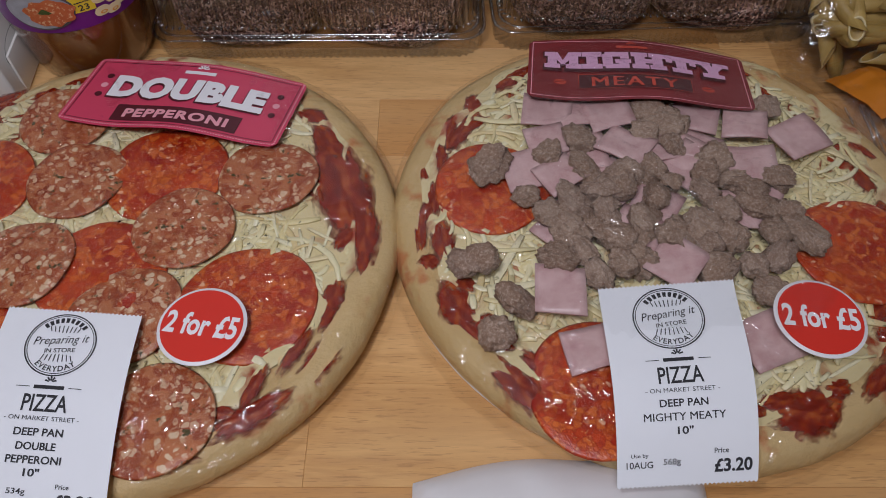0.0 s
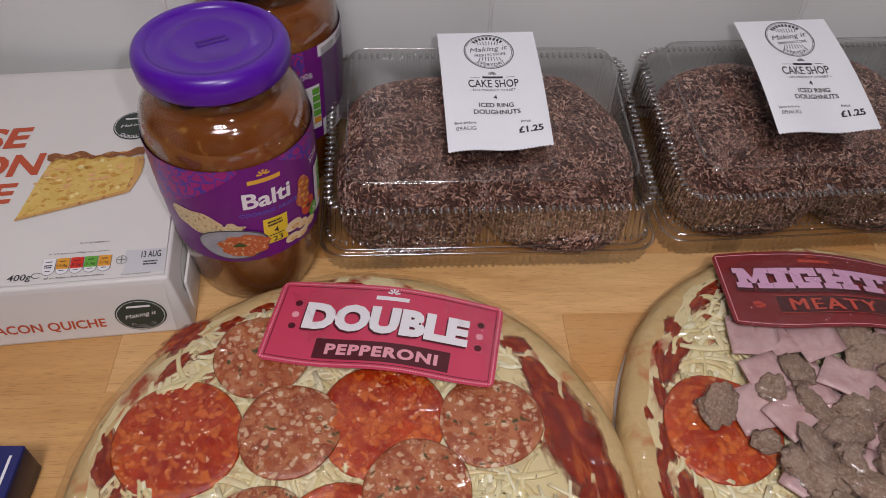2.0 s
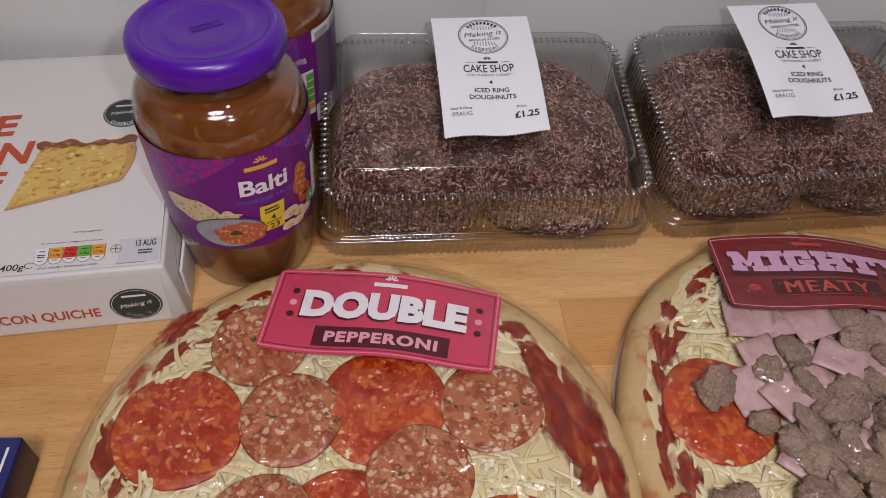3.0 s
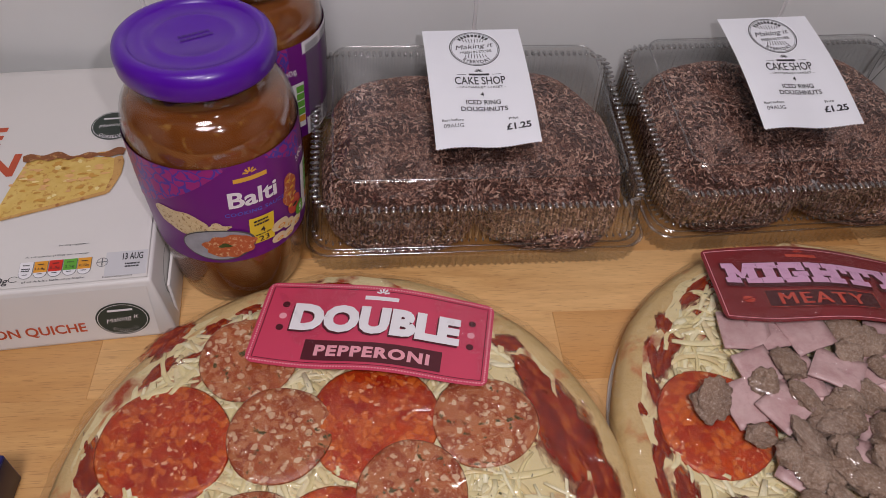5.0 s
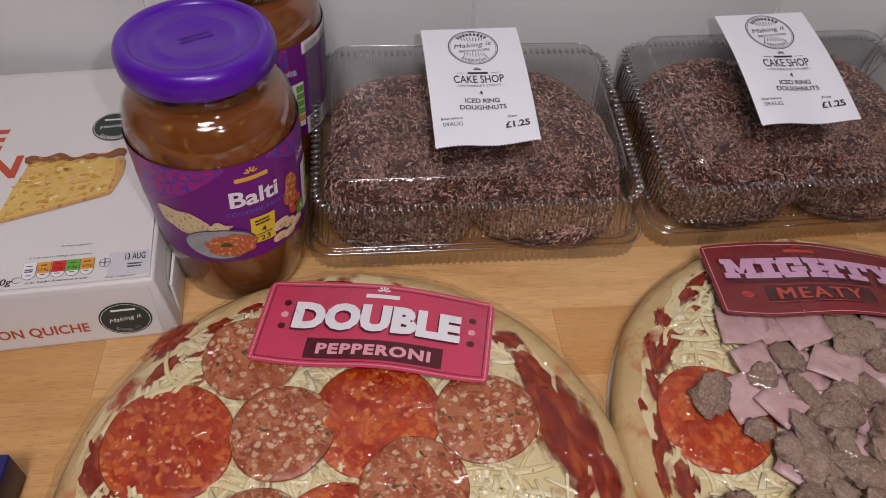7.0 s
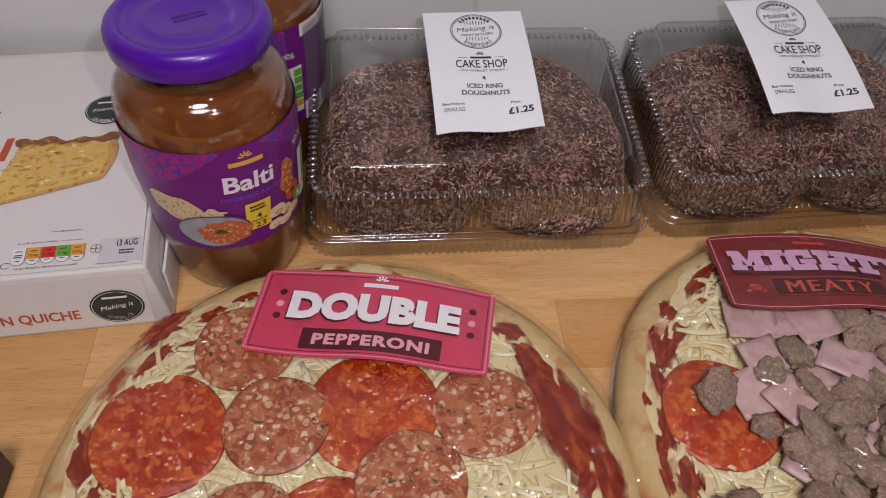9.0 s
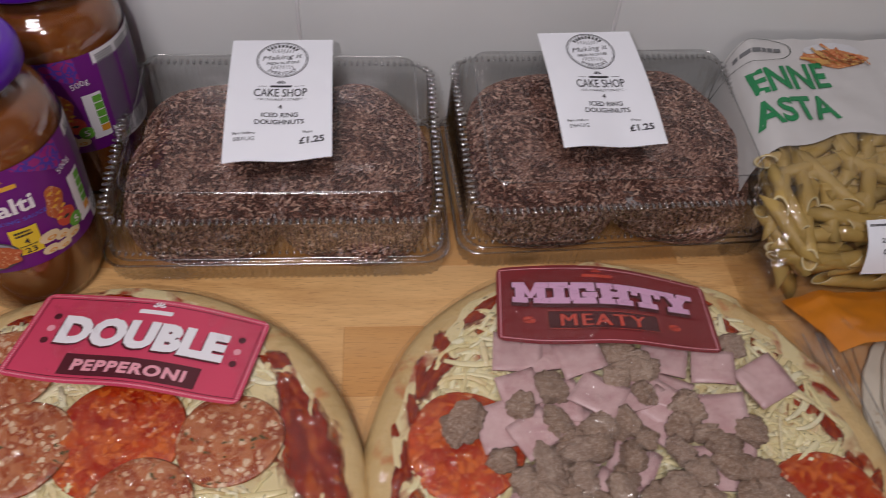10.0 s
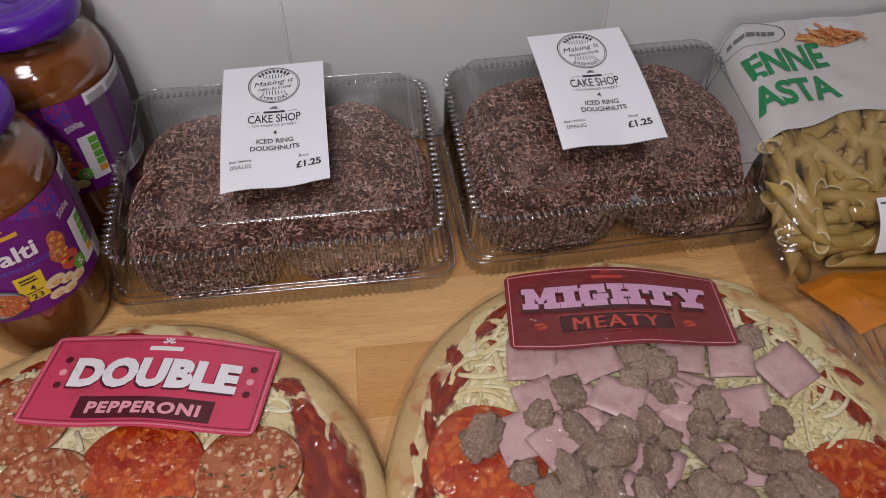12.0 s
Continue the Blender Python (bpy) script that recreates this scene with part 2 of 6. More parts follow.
def make_sprinkle():
    k = Mat("chocolate_sprinkles", 0.38)
    g = k.n("ShaderNodeNewGeometry").outputs["Random Per Island"]
    # The two palest stops paint the glints on the sprinkles into their colour.
    k.colour(k.ramp(g, (0.0, (0.05, 0.020, 0.015)), (0.40, (0.13, 0.055, 0.040)), (0.72, (0.30, 0.150, 0.108)), (0.9, (0.50, 0.31, 0.23)), (1.0, (0.66, 0.46, 0.35))))
    return k.m


def make_penne():
    k = Mat("dry_penne", 0.5)
    info = k.n("ShaderNodeObjectInfo").outputs["Random"]
    k.shifted()
    c = k.ramp(info, (0.0, (0.40, 0.265, 0.070)), (0.5, (0.47, 0.320, 0.095)), (1.0, (0.56, 0.40, 0.14)))
    c = k.mix(k.noise(120, 3), c, (0.46, 0.31, 0.085))
    k.colour(c)
    k.bump(k.noise(260, 2, k.scaled(6, 6, 0.4)), 0.3, 0.0006)
    return k.m


def make_sauce_jar():
    k = Mat("curry_sauce", 0.12, Coat_Weight=0.6, Coat_Roughness=0.05)
    c = k.mix(k.noise(45, 5, warp=0.6), (0.135, 0.037, 0.008), (0.26, 0.080, 0.016))
    c = k.mix(k.ramp(k.noise(170, 4), (0.60, 0.0), (0.72, 0.8)), c, (0.40, 0.20, 0.05))
    c = k.mix(k.ramp(k.noise(140, 3, warp=1.0), (0.66, 0.0), (0.72, 0.7)), c, (0.10, 0.028, 0.008))
    k.colour(c)
    return k.m


def make_tortilla():
    k = Mat("flour_tortilla", 0.7)
    c = k.mix(k.noise(30, 4), (0.62, 0.56, 0.44), (0.76, 0.70, 0.58))
    c = k.mix(k.ramp(k.noise(110, 3), (0.66, 0.0), (0.72, 0.7)), c, (0.40, 0.25, 0.11))
    k.colour(c)
    k.bump(k.noise(200, 4), 0.4, 0.001)
    return k.m


def make_pattern():
    """The label's upper band: magenta with fine blue scrolls."""
    k = Mat("patterned_print", 0.35)
    d = k.voronoi(190, k.warped(150, 0.008), "DISTANCE_TO_EDGE").outputs["Distance"]
    k.colour(k.mix(k.ramp(d, (0.05, 1.0), (0.12, 0.0)), k.mix(k.noise(60, 2), (0.27, 0.014, 0.17), (0.38, 0.022, 0.22)), (0.07, 0.04, 0.36)))
    return k.m


def make_food_photo(name, a, b, c3, scale):
    k = Mat(name, 0.4)
    c = k.mix(k.noise(scale, 4, warp=0.5), a, b)
    c = k.mix(k.ramp(k.noise(scale * 1.7, 3), (0.55, 0.0), (0.66, 0.9)), c, c3)
    k.colour(c)
    return k.m


M = dict(
    wood=make_wood(), tile=make_tile(), grout=plain("white_grout", (0.90, 0.90, 0.90), 0.6),
    paint=plain("wall_paint", (0.72, 0.71, 0.68), 0.7, 0.05, 3), ceiling=plain("ceiling_paint", (0.8, 0.8, 0.79), 0.8, 0.03, 3),
    lino=plain("grey_floor_vinyl", (0.25, 0.24, 0.22), 0.5, 0.15, 5), cabinet=plain("cream_cabinet_paint", (0.62, 0.58, 0.5), 0.45, 0.05, 4),
    pepperoni=make_pepperoni(), salami=make_salami(), dough=make_dough(), sauce=make_sauce(), bare_sauce=make_bare_sauce(), cheese=make_cheese(),
    meat=make_meat(), ham=make_ham(), icing=make_icing(), sprinkle=make_sprinkle(),
    penne_cut=plain("cut_pasta", (0.70, 0.60, 0.34), 0.6), golden=plain("fried_dough", (0.52, 0.27, 0.085), 0.5, 0.25, 90), penne=make_penne(), curry=make_sauce_jar(), tortilla=make_tortilla(),
    card=plain("white_card", (0.78, 0.78, 0.77), 0.6, 0.04, 30), paper=plain("white_label_paper", (0.84, 0.86, 0.90), 0.55, 0.03, 40),
    carton=plain("white_carton", (0.72, 0.70, 0.67), 0.5, 0.04, 20), ink=plain("black_ink", (0.025, 0.025, 0.03), 0.5),
    grey_ink=plain("grey_ink", (0.16, 0.165, 0.17), 0.5), white_ink=plain("white_ink", (0.82, 0.81, 0.83), 0.45, 0.03),
    pink=plain("pink_label", (0.60, 0.055, 0.115), 0.34, 0.08, 40), pink_line=plain("pale_pink_ink", (0.80, 0.36, 0.42), 0.4),
    plum=plain("dark_plum_ink", (0.085, 0.010, 0.018), 0.4), maroon=plain("maroon_label", (0.215, 0.018, 0.022), 0.34, 0.08, 40),
    maroon_dark=plain("dark_maroon_ink", (0.075, 0.010, 0.014), 0.4), lilac=plain("lilac_ink", (0.74, 0.42, 0.62), 0.4, 0.05),
    orange_red=plain("orange_red_ink", (0.60, 0.075, 0.045), 0.4), red=plain("red_sticker", (0.66, 0.030, 0.016), 0.3, 0.06, 30),
    purple_lid=plain("purple_painted_steel", (0.082, 0.004, 0.33), 0.30, 0.05, 30, Coat_Weight=0.10, Coat_Roughness=0.10),
    lid_ink=plain("dark_violet_ink", (0.048, 0.003, 0.20), 0.35), purple=plain("purple_label", (0.150, 0.008, 0.195), 0.32, 0.06, 30), pattern=make_pattern(),
    yellow=plain("yellow_ink", (0.80, 0.60, 0.03), 0.4), gold=plain("gold_ink", (0.75, 0.42, 0.05), 0.4), blue_ink=plain("blue_ink", (0.075, 0.13, 0.62), 0.4),
    quiche_red=plain("brick_red_ink", (0.52, 0.085, 0.035), 0.5), stamp=plain("dark_green_ink", (0.030, 0.045, 0.035), 0.5),
    green=plain("green_ink", (0.012, 0.22, 0.075), 0.45), nut_green=plain("bright_green_ink", (0.12, 0.40, 0.04), 0.45),
    amber=plain("amber_ink", (0.75, 0.33, 0.03), 0.45), cream=plain("cream_nut", (0.78, 0.66, 0.40), 0.5),
    navy=plain("navy_carton", (0.012, 0.016, 0.13), 0.3, 0.06, 30), navy_side=plain("navy_carton_end", (0.010, 0.008, 0.035), 0.35),
    orange=plain("orange_film", (0.58, 0.19, 0.012), 0.3, 0.15, 25), bag_white=plain("white_printed_film", (0.56, 0.55, 0.535), 0.35, 0.09, 25),
    bag_paper=plain("white_wrapping_film", (0.74, 0.72, 0.72), 0.35, 0.06, 25),
    bread_photo=make_food_photo("bread_photo", (0.60, 0.44, 0.20), (0.80, 0.72, 0.48), (0.34, 0.20, 0.07), 330),
    bowl_grey=plain("dark_bowl_rim", (0.10, 0.10, 0.10), 0.4), bowl_blue=plain("pale_bowl_glaze", (0.34, 0.37, 0.42), 0.4, 0.35, 160), herb_green=plain("herb_leaf_ink", (0.055, 0.09, 0.02), 0.45),
    bacon=plain("bacon_ink", (0.74, 0.42, 0.17), 0.5, 0.2, 200), crumb=plain("toasted_ink", (0.58, 0.30, 0.055), 0.5, 0.3, 200), sticker_grey=plain("grey_white_sticker", (0.60, 0.605, 0.62), 0.5, 0.04, 40),
    dish=make_food_photo("curry_photo", (0.42, 0.060, 0.018), (0.60, 0.19, 0.06), (0.74, 0.50, 0.28), 320),
    quiche_fill=make_food_photo("quiche_photo", (0.60, 0.36, 0.055), (0.80, 0.60, 0.20), (0.52, 0.25, 0.05), 150),
    quiche_crust=make_food_photo("pastry_photo", (0.14, 0.035, 0.012), (0.36, 0.13, 0.035), (0.52, 0.28, 0.10), 190),
    quiche_pale=plain("pale_custard_ink", (0.84, 0.68, 0.30), 0.5, 0.2, 200), pastry_pale=make_food_photo("pale_pastry_photo", (0.50, 0.24, 0.06), (0.70, 0.44, 0.15), (0.34, 0.12, 0.03), 150),
    pasta_photo=make_food_photo("pasta_photo", (0.45, 0.10, 0.03), (0.66, 0.30, 0.12), (0.76, 0.50, 0.26), 260),
    wrap=film("pizza_shrink_film", (0.975, 0.975, 0.975), 0.042, 0.07, 60, 1.0, (1, 1, 1), depth=0.008, detail=2.0),
    clamshell=film("clear_tray_plastic", (0.965, 0.965, 0.962), 0.055, 0.05, 40, 0.35, power_of=2.4, rise=7),
    ribbed=film("ribbed_tray_plastic", (0.945, 0.945, 0.943), 0.17, 0.12, 40, 0.1, power_of=1.8, rise=4.5),
    bead=film("moulded_bead_plastic", (0.84, 0.84, 0.84), 0.34, 0.10, 40, 0.0, power_of=1.6, rise=1.6),
    clear_tube=film("thin_tube_plastic", (0.86, 0.86, 0.86), 0.16, 0.16, 40, 0.0, power_of=1.6, rise=2),
    bag_film=film("clear_bag_film", (0.965, 0.955, 0.94), 0.10, 0.10, 55, 1.0, depth=0.005),
    glass=film("jar_glass", (0.97, 0.97, 0.965), 0.08, 0.05, 12, 0.05, power_of=3.0, rise=5),
)


# ---- building helpers ----
def finish(bm, smooth=True):
    bmesh.ops.recalc_face_normals(bm, faces=bm.faces)
    me = bpy.data.meshes.new("m")
    bm.to_mesh(me)
    bm.free()
    if smooth:
        me.shade_smooth()
    return me


def part(name, bm, material, parent=None, label="", smooth=True, kind=""):
    me = finish(bm, smooth) if isinstance(bm, bmesh.types.BMesh) else bm
    me.name = name
    if not me.materials:
        me.materials.append(M[material])
    ob = new(name, me)
    ob.parent = parent
    return tagged(ob, label=label, kind=kind)


def thing(name, label, category, m=None, group="", kind=""):
    ob = new(name)
    ob.empty_display_size = 0.02
    ob.matrix_basis = m or Matrix()
    return tagged(ob, label, category, group, kind)


def box(x0, x1, y0, y1, z0, z1, bevel=0.0, segs=2):
    bm = bmesh.new()
    bmesh.ops.create_cube(bm, size=1)
    for v in bm.verts:
        v.co = ((x0 + x1) / 2 + v.co.x * (x1 - x0), (y0 + y1) / 2 + v.co.y * (y1 - y0), (z0 + z1) / 2 + v.co.z * (z1 - z0))
    if bevel:
        bmesh.ops.bevel(bm, geom=bm.edges[:], offset=bevel, segments=segs, affect="EDGES", profile=0.5)
    return bm


def lathe(profile, segs=64, wobble=None):
    """A turned form from (radius, height) pairs; wobble(angle, radius, height) may move a point."""
    bm = bmesh.new()
    rings = []
    for r, z in profile:
        if r < 1e-6:
            rings.append([bm.verts.new((0, 0, z))])
            continue
        ring = []
        for i in range(segs):
            a = 2 * math.pi * i / segs
            rr, zz = wobble(a, r, z) if wobble else (r, z)
            ring.append(bm.verts.new((rr * math.cos(a), rr * math.sin(a), zz)))
        rings.append(ring)
    for a, b in zip(rings, rings[1:]):
        for i in range(segs):
            j = (i + 1) % segs
            if len(a) == 1 and len(b) > 1:
                bm.faces.new((a[0], b[i], b[j]))
            elif len(b) == 1 and len(a) > 1:
                bm.faces.new((a[i], a[j], b[0]))
            elif len(a) > 1:
                bm.faces.new((a[i], a[j], b[j], b[i]))
    return bm


def grid(nu, nv, f):
    """A sheet from f(u, v) with u and v from 0 to 1."""
    bm = bmesh.new()
    vs = [[bm.verts.new(f(i / nu, j / nv)) for i in range(nu + 1)] for j in range(nv + 1)]
    for j in range(nv):
        for i in range(nu):
            bm.faces.new((vs[j][i], vs[j][i + 1], vs[j + 1][i + 1], vs[j + 1][i]))
    return bm


def quad_map(tl, tr, br, bl, shape=None):
    """Maps metres on a label (x to the right, y down, lift) onto a four-cornered sheet; gives the map, width and height."""
    tl, tr, br, bl = map(Vector, (tl, tr, br, bl))
    w, h = ((tr - tl).length + (br - bl).length) / 2, ((bl - tl).length + (br - tr).length) / 2
    n = (bl - tl).cross(tr - tl).normalized()
    if n.z < 0:
        n = -n

    def f(x, y, lift=0.0):
        u, v = x / w, y / h
        p = (tl * (1 - u) + tr * u) * (1 - v) + (bl * (1 - u) + br * u) * v
        return p + n * (lift + (shape(u, v) if shape else 0.0))

    return f, w, h


SLAB_WIDTH = dict(M=1.35, I=0.7, G=1.05, H=1.2, T=1.05, Y=1.15)
SLAB = dict(
    M=[(0.09, 0, 0.31, 1), (0.69, 0, 0.91, 1), (0.10, 0, 0.36, 0, 0.56, 0.75, 0.44, 0.75), (0.64, 0, 0.90, 0, 0.56, 0.75, 0.44, 0.75), (0, 0.78, 0.40, 1), (0.60, 0.78, 1, 1), (0, 0, 0.28, 0.22), (0.72, 0, 1, 0.22)],
    I=[(0.24, 0, 0.76, 1), (0, 0, 1, 0.24), (0, 0.76, 1, 1)],
    G=[(0.03, 0.14, 0.34, 0.86), (0.12, 0, 0.80, 0.24), (0.66, 0, 0.92, 0.38), (0.12, 0.76, 0.88, 1), (0.60, 0.50, 0.90, 1), (0.48, 0.48, 0.98, 0.66)],
    H=[(0.10, 0, 0.37, 1), (0.63, 0, 0.90, 1), (0.30, 0.40, 0.70, 0.62), (0, 0, 0.46, 0.22), (0.54, 0, 1, 0.22), (0, 0.78, 0.46, 1), (0.54, 0.78, 1, 1)],
    T=[(0, 0, 1, 0.24), (0.34, 0, 0.66, 1), (0, 0, 0.17, 0.42), (0.83, 0, 1, 0.42), (0.18, 0.78, 0.82, 1)],
    Y=[(0.06, 0, 0.38, 0, 0.64, 0.6, 0.36, 0.6), (0.62, 0, 0.94, 0, 0.64, 0.6, 0.36, 0.6), (0.35, 0.5, 0.65, 1), (0.18, 0.78, 0.82, 1), (0, 0, 0.44, 0.2), (0.56, 0, 1, 0.2)],
)
FONT_CACHE = {}


def letters(body, bold=0.0, spacing=1.0, shear=0.0):
    """Flat faces of a word: points and polygons, spanning its width, with capitals about 0.7 high."""
    if "M" in body:
        bold = 0.0
    key = (body, bold, spacing, shear)
    if key not in FONT_CACHE:
        cu = bpy.data.curves.new("word", "FONT")
        cu.body, cu.size, cu.offset, cu.space_character, cu.shear, cu.resolution_u = body, 1.0, bold, spacing, shear, 3
        ob = bpy.data.objects.new("word", cu)
        me = bpy.data.meshes.new_from_object(ob)
        co = np.array([v.co[:2] for v in me.vertices])
        FONT_CACHE[key] = co, [tuple(p.vertices) for p in me.polygons]
        bpy.data.meshes.remove(me), bpy.data.objects.remove(ob), bpy.data.curves.remove(cu)
    return FONT_CACHE[key]


class Print:
    """Prints on one surface: f(x, y, lift) maps it into the world."""

    def __init__(self, f, owner, lift=0.00025):
        self.f, self.owner, self.lift = f, owner, lift

    def faces(self, name, points, polys, material, level=1, label=""):
        bm = bmesh.new()
        vs = [bm.verts.new(self.f(x, y, self.lift * level)) for x, y in points]
        for p in polys:
            try:
                bm.faces.new([vs[i] for i in p])
            except ValueError:
                pass
        me = bpy.data.meshes.new("m")
        bm.to_mesh(me)
        bm.free()
        return part(name, me, material, self.owner, label)

    def text(self, body, cx, cy, height, width, material, bold=0.015, level=1, spacing=1.0, shear=0.0, turn=0.0, wave=None, name="lettering"):
        """A word centred at cx, cy, with the given height of its faces and total width."""
        if "M" in body and bold:
            self.text(body, cx + bold * height * 0.8, cy, height, width, material, 0.0, level + 0.3, spacing, shear, turn, wave, name)
        co, polys = letters(body, bold, spacing, shear)
        lo, hi = co.min(0), co.max(0)
        p = (co - (lo + hi) / 2) / (hi - lo)
        x, y = p[:, 0] * width, -p[:, 1] * height
        if wave:
            y = y + np.array([wave(v) for v in p[:, 0]])
        c, s = math.cos(turn), math.sin(turn)
        return self.faces(name, list(zip(cx + c * x - s * y, cy + s * x + c * y)), polys, material, level)

    def slab(self, word, cx, cy, height, width, material, level, grow=0.0):
        """Heavy slab-serif capitals made of blocks."""
        bm = bmesh.new()
        unit = width / sum(SLAB_WIDTH[c] for c in word)
        x, n = cx - width / 2, 0
        for c in word:
            adv = SLAB_WIDTH[c] * unit
            for block in SLAB[c]:
                pts = [(block[0], block[1]), (block[2], block[1]), (block[2], block[3]), (block[0], block[3])] if len(block) == 4 else [(block[i], block[i + 1]) for i in range(0, 8, 2)]
                mx, my = sum(p[0] for p in pts) / 4, sum(p[1] for p in pts) / 4
                n += 1
                vs = []
                for px, py in pts:
                    gx = x + px * adv * 0.95 + (grow if px > mx else -grow)
                    gy = cy + (py - 0.5) * height + (grow if py > my else -grow)
                    vs.append(bm.verts.new(self.f(gx, gy, self.lift * level + 0.000004 * n)))
                bm.faces.new(vs)
            x += adv
        me = bpy.data.meshes.new("m")
        bm.to_mesh(me)
        bm.free()
        return part("lettering", me, material, self.owner)

    def arc_text(self, body, cx, cy, radius, height, span, mid, material, up=True):
        """A word round a circle; span and mid in degrees, mid 90 at the top."""
        co, polys = letters(body, 0.015, 1.1, 0.0)
        lo, hi = co.min(0), co.max(0)
        p = (co - (lo + hi) / 2) / (hi - lo)
        sign = -1 if up else 1
        a = np.radians(mid + sign * p[:, 0] * span)
        r = radius + p[:, 1] * height * (1 if up else -1)
        return self.faces("lettering", list(zip(cx + r * np.cos(a), cy - r * np.sin(a))), polys, material)

    def bar(self, cx, cy, w, h, material, level=1, turn=0.0, name="printed_bar", n=6):
        c, s = math.cos(turn), math.sin(turn)
        pts = [(cx + c * x - s * y, cy + s * x + c * y) for k in range(n + 1) for x, y in (((k / n - 0.5) * w, -h / 2), ((k / n - 0.5) * w, h / 2))]
        return self.faces(name, pts, [(2 * k, 2 * k + 1, 2 * k + 3, 2 * k + 2) for k in range(n)], material, level)

    def rows_of_bars(self, cx, cy, w, h, lines, material, level=1, cover=0.9):
        """Unreadable small print as broken bars, one mesh."""
        rng = random.Random(int(cx * 1e5) + lines)
        pts, polys = [], []
        for k in range(lines):
            y = cy - h / 2 + (k + 0.5) * h / lines
            x = cx - w / 2
            while x < cx + w / 2 * cover:
                d = min(rng.uniform(0.06, 0.22) * w, cx + w / 2 - x)
                b = len(pts)
                pts += [(x, y - h / lines * 0.28), (x + d, y - h / lines * 0.28), (x + d, y + h / lines * 0.28), (x, y + h / lines * 0.28)]
                polys.append((b, b + 1, b + 2, b + 3))
                x += d + 0.03 * w
        return self.faces("small_print", pts, polys, material, level)

    def disc(self, cx, cy, rx, ry, material, level=1, hole=0.0, name="printed_disc", n=40, a0=0.0, a1=360.0):
        pts, polys = [], []
        for k in range(n + 1):
            a = math.radians(a0 + (a1 - a0) * k / n)
            for q in (hole, 0.5 + hole / 2, 1):
                pts.append((cx + rx * q * math.cos(a), cy - ry * q * math.sin(a)))
        for k in range(n):
            for q in (0, 1):
                polys.append((3 * k + q, 3 * k + q + 1, 3 * k + q + 4, 3 * k + q + 3))
        return self.faces(name, pts, polys, material, level)

    def ring(self, cx, cy, rx, ry, width, material, level=1, **kw):
        return self.disc(cx, cy, rx, ry, material, level, hole=1 - width / rx, name="printed_ring", **kw)

    def border(self, x0, y0, x1, y1, width, material, level=1, dotted=0):
        pts, polys = [], []

        def rect(a, b, c, d):
            n = len(pts)
            pts.extend([(a, b), (c, b), (c, d), (a, d)])
            polys.append((n, n + 1, n + 2, n + 3))

        k = dotted or 12
        cov = 0.55 if dotted else 1.0
        for i in range(k):
            a, b = x0 + (x1 - x0) * i / k, x0 + (x1 - x0) * (i + cov) / k
            rect(a, y0, b, y0 + width), rect(a, y1 - width, b, y1)
        k = max(4, round(k * (y1 - y0) / (x1 - x0)))
        for i in range(k):
            a, b = y0 + (y1 - y0) * i / k, y0 + (y1 - y0) * (i + cov) / k
            rect(x0, a, x0 + width, b), rect(x1 - width, a, x1, b)
        return self.faces("printed_border", pts, polys, material, level)

    def shape(self, name, pts, material, level=1, label=""):
        """A filled outline, in rings round its middle so that it follows a bent surface."""
        cx, cy = sum(p[0] for p in pts) / len(pts), sum(p[1] for p in pts) / len(pts)
        n, rings = len(pts), 5 if len(pts) > 12 else 1
        out = [(cx, cy)] + [(cx + (x - cx) * k / rings, cy + (y - cy) * k / rings) for k in range(1, rings + 1) for x, y in pts]
        polys = [(0, i + 1, (i + 1) % n + 1) for i in range(n)]
        polys += [(1 + (k - 1) * n + i, 1 + k * n + i, 1 + k * n + (i + 1) % n, 1 + (k - 1) * n + (i + 1) % n) for k in range(1, rings) for i in range(n)]
        return self.faces(name, out, polys, material, level, label)

    def star(self, cx, cy, r, material, level=1):
        """The maker's mark as a plain fan of short rays."""
        pts, polys = [], []
        for k in range(5):
            a = math.radians(18 + 36 * k)
            c, s = math.cos(a), math.sin(a)
            b = len(pts)
            for d, q in ((0.25, -0.1), (1.0, -0.16), (1.0, 0.16), (0.25, 0.1)):
                pts.append((cx + r * (d * c - q * s), cy - r * (d * s + q * c)))
            polys.append((b, b + 1, b + 2, b + 3))
        return self.faces("printed_star", pts, polys, material, level)


def paper_label(parent, corners, label, teeth=0, shape=None, material="paper", nu=24, nv=24, name="paper_label"):
    f, w, h = quad_map(*corners, shape=shape)

    def at(u, v):
        y = v * h
        if teeth and v in (0.0, 1.0):
            y += 0.0004 * (1 if (round(u * nu) % 2) else -1)
        return f(u * w, y)

    nu = teeth or nu
    ob = part(name, grid(nu, nv, at), material, parent, label)
    return Print(f, ob), w, h


# ---- the setting ----
WALL_Y = 0.493
wall = tagged(new("wall_north"), "white glazed tile splashback behind the worktop", "wall", kind="structure")
part("backing", box(-1.6, 1.6, WALL_Y + 0.0085, WALL_Y + 0.15, -0.9, 1.5), "paint", wall)
TILE = 0.204
for k in range(-4, 6):
    x = -0.0665 + TILE * k
    part("grout_line", box(x - 0.0011, x + 0.0011, WALL_Y - 0.0003, WALL_Y + 0.0083, 0.0005, 0.50, 0.0002, 1), "grout", wall)
part("grout_line", box(-0.92, 0.98, WALL_Y - 0.0001, WALL_Y + 0.0083, 0.2492, 0.2514, 0.0001, 1), "grout", wall)
floor = part("floor", box(-1.6, 1.6, -2.0, WALL_Y + 0.15, -0.95, -0.9), "lino")
tagged(floor, "grey vinyl kitchen floor", "floor", kind="structure")
ceiling = part("ceiling", box(-1.6, 1.6, -2.0, WALL_Y + 0.15, 1.5, 1.55), "ceiling")
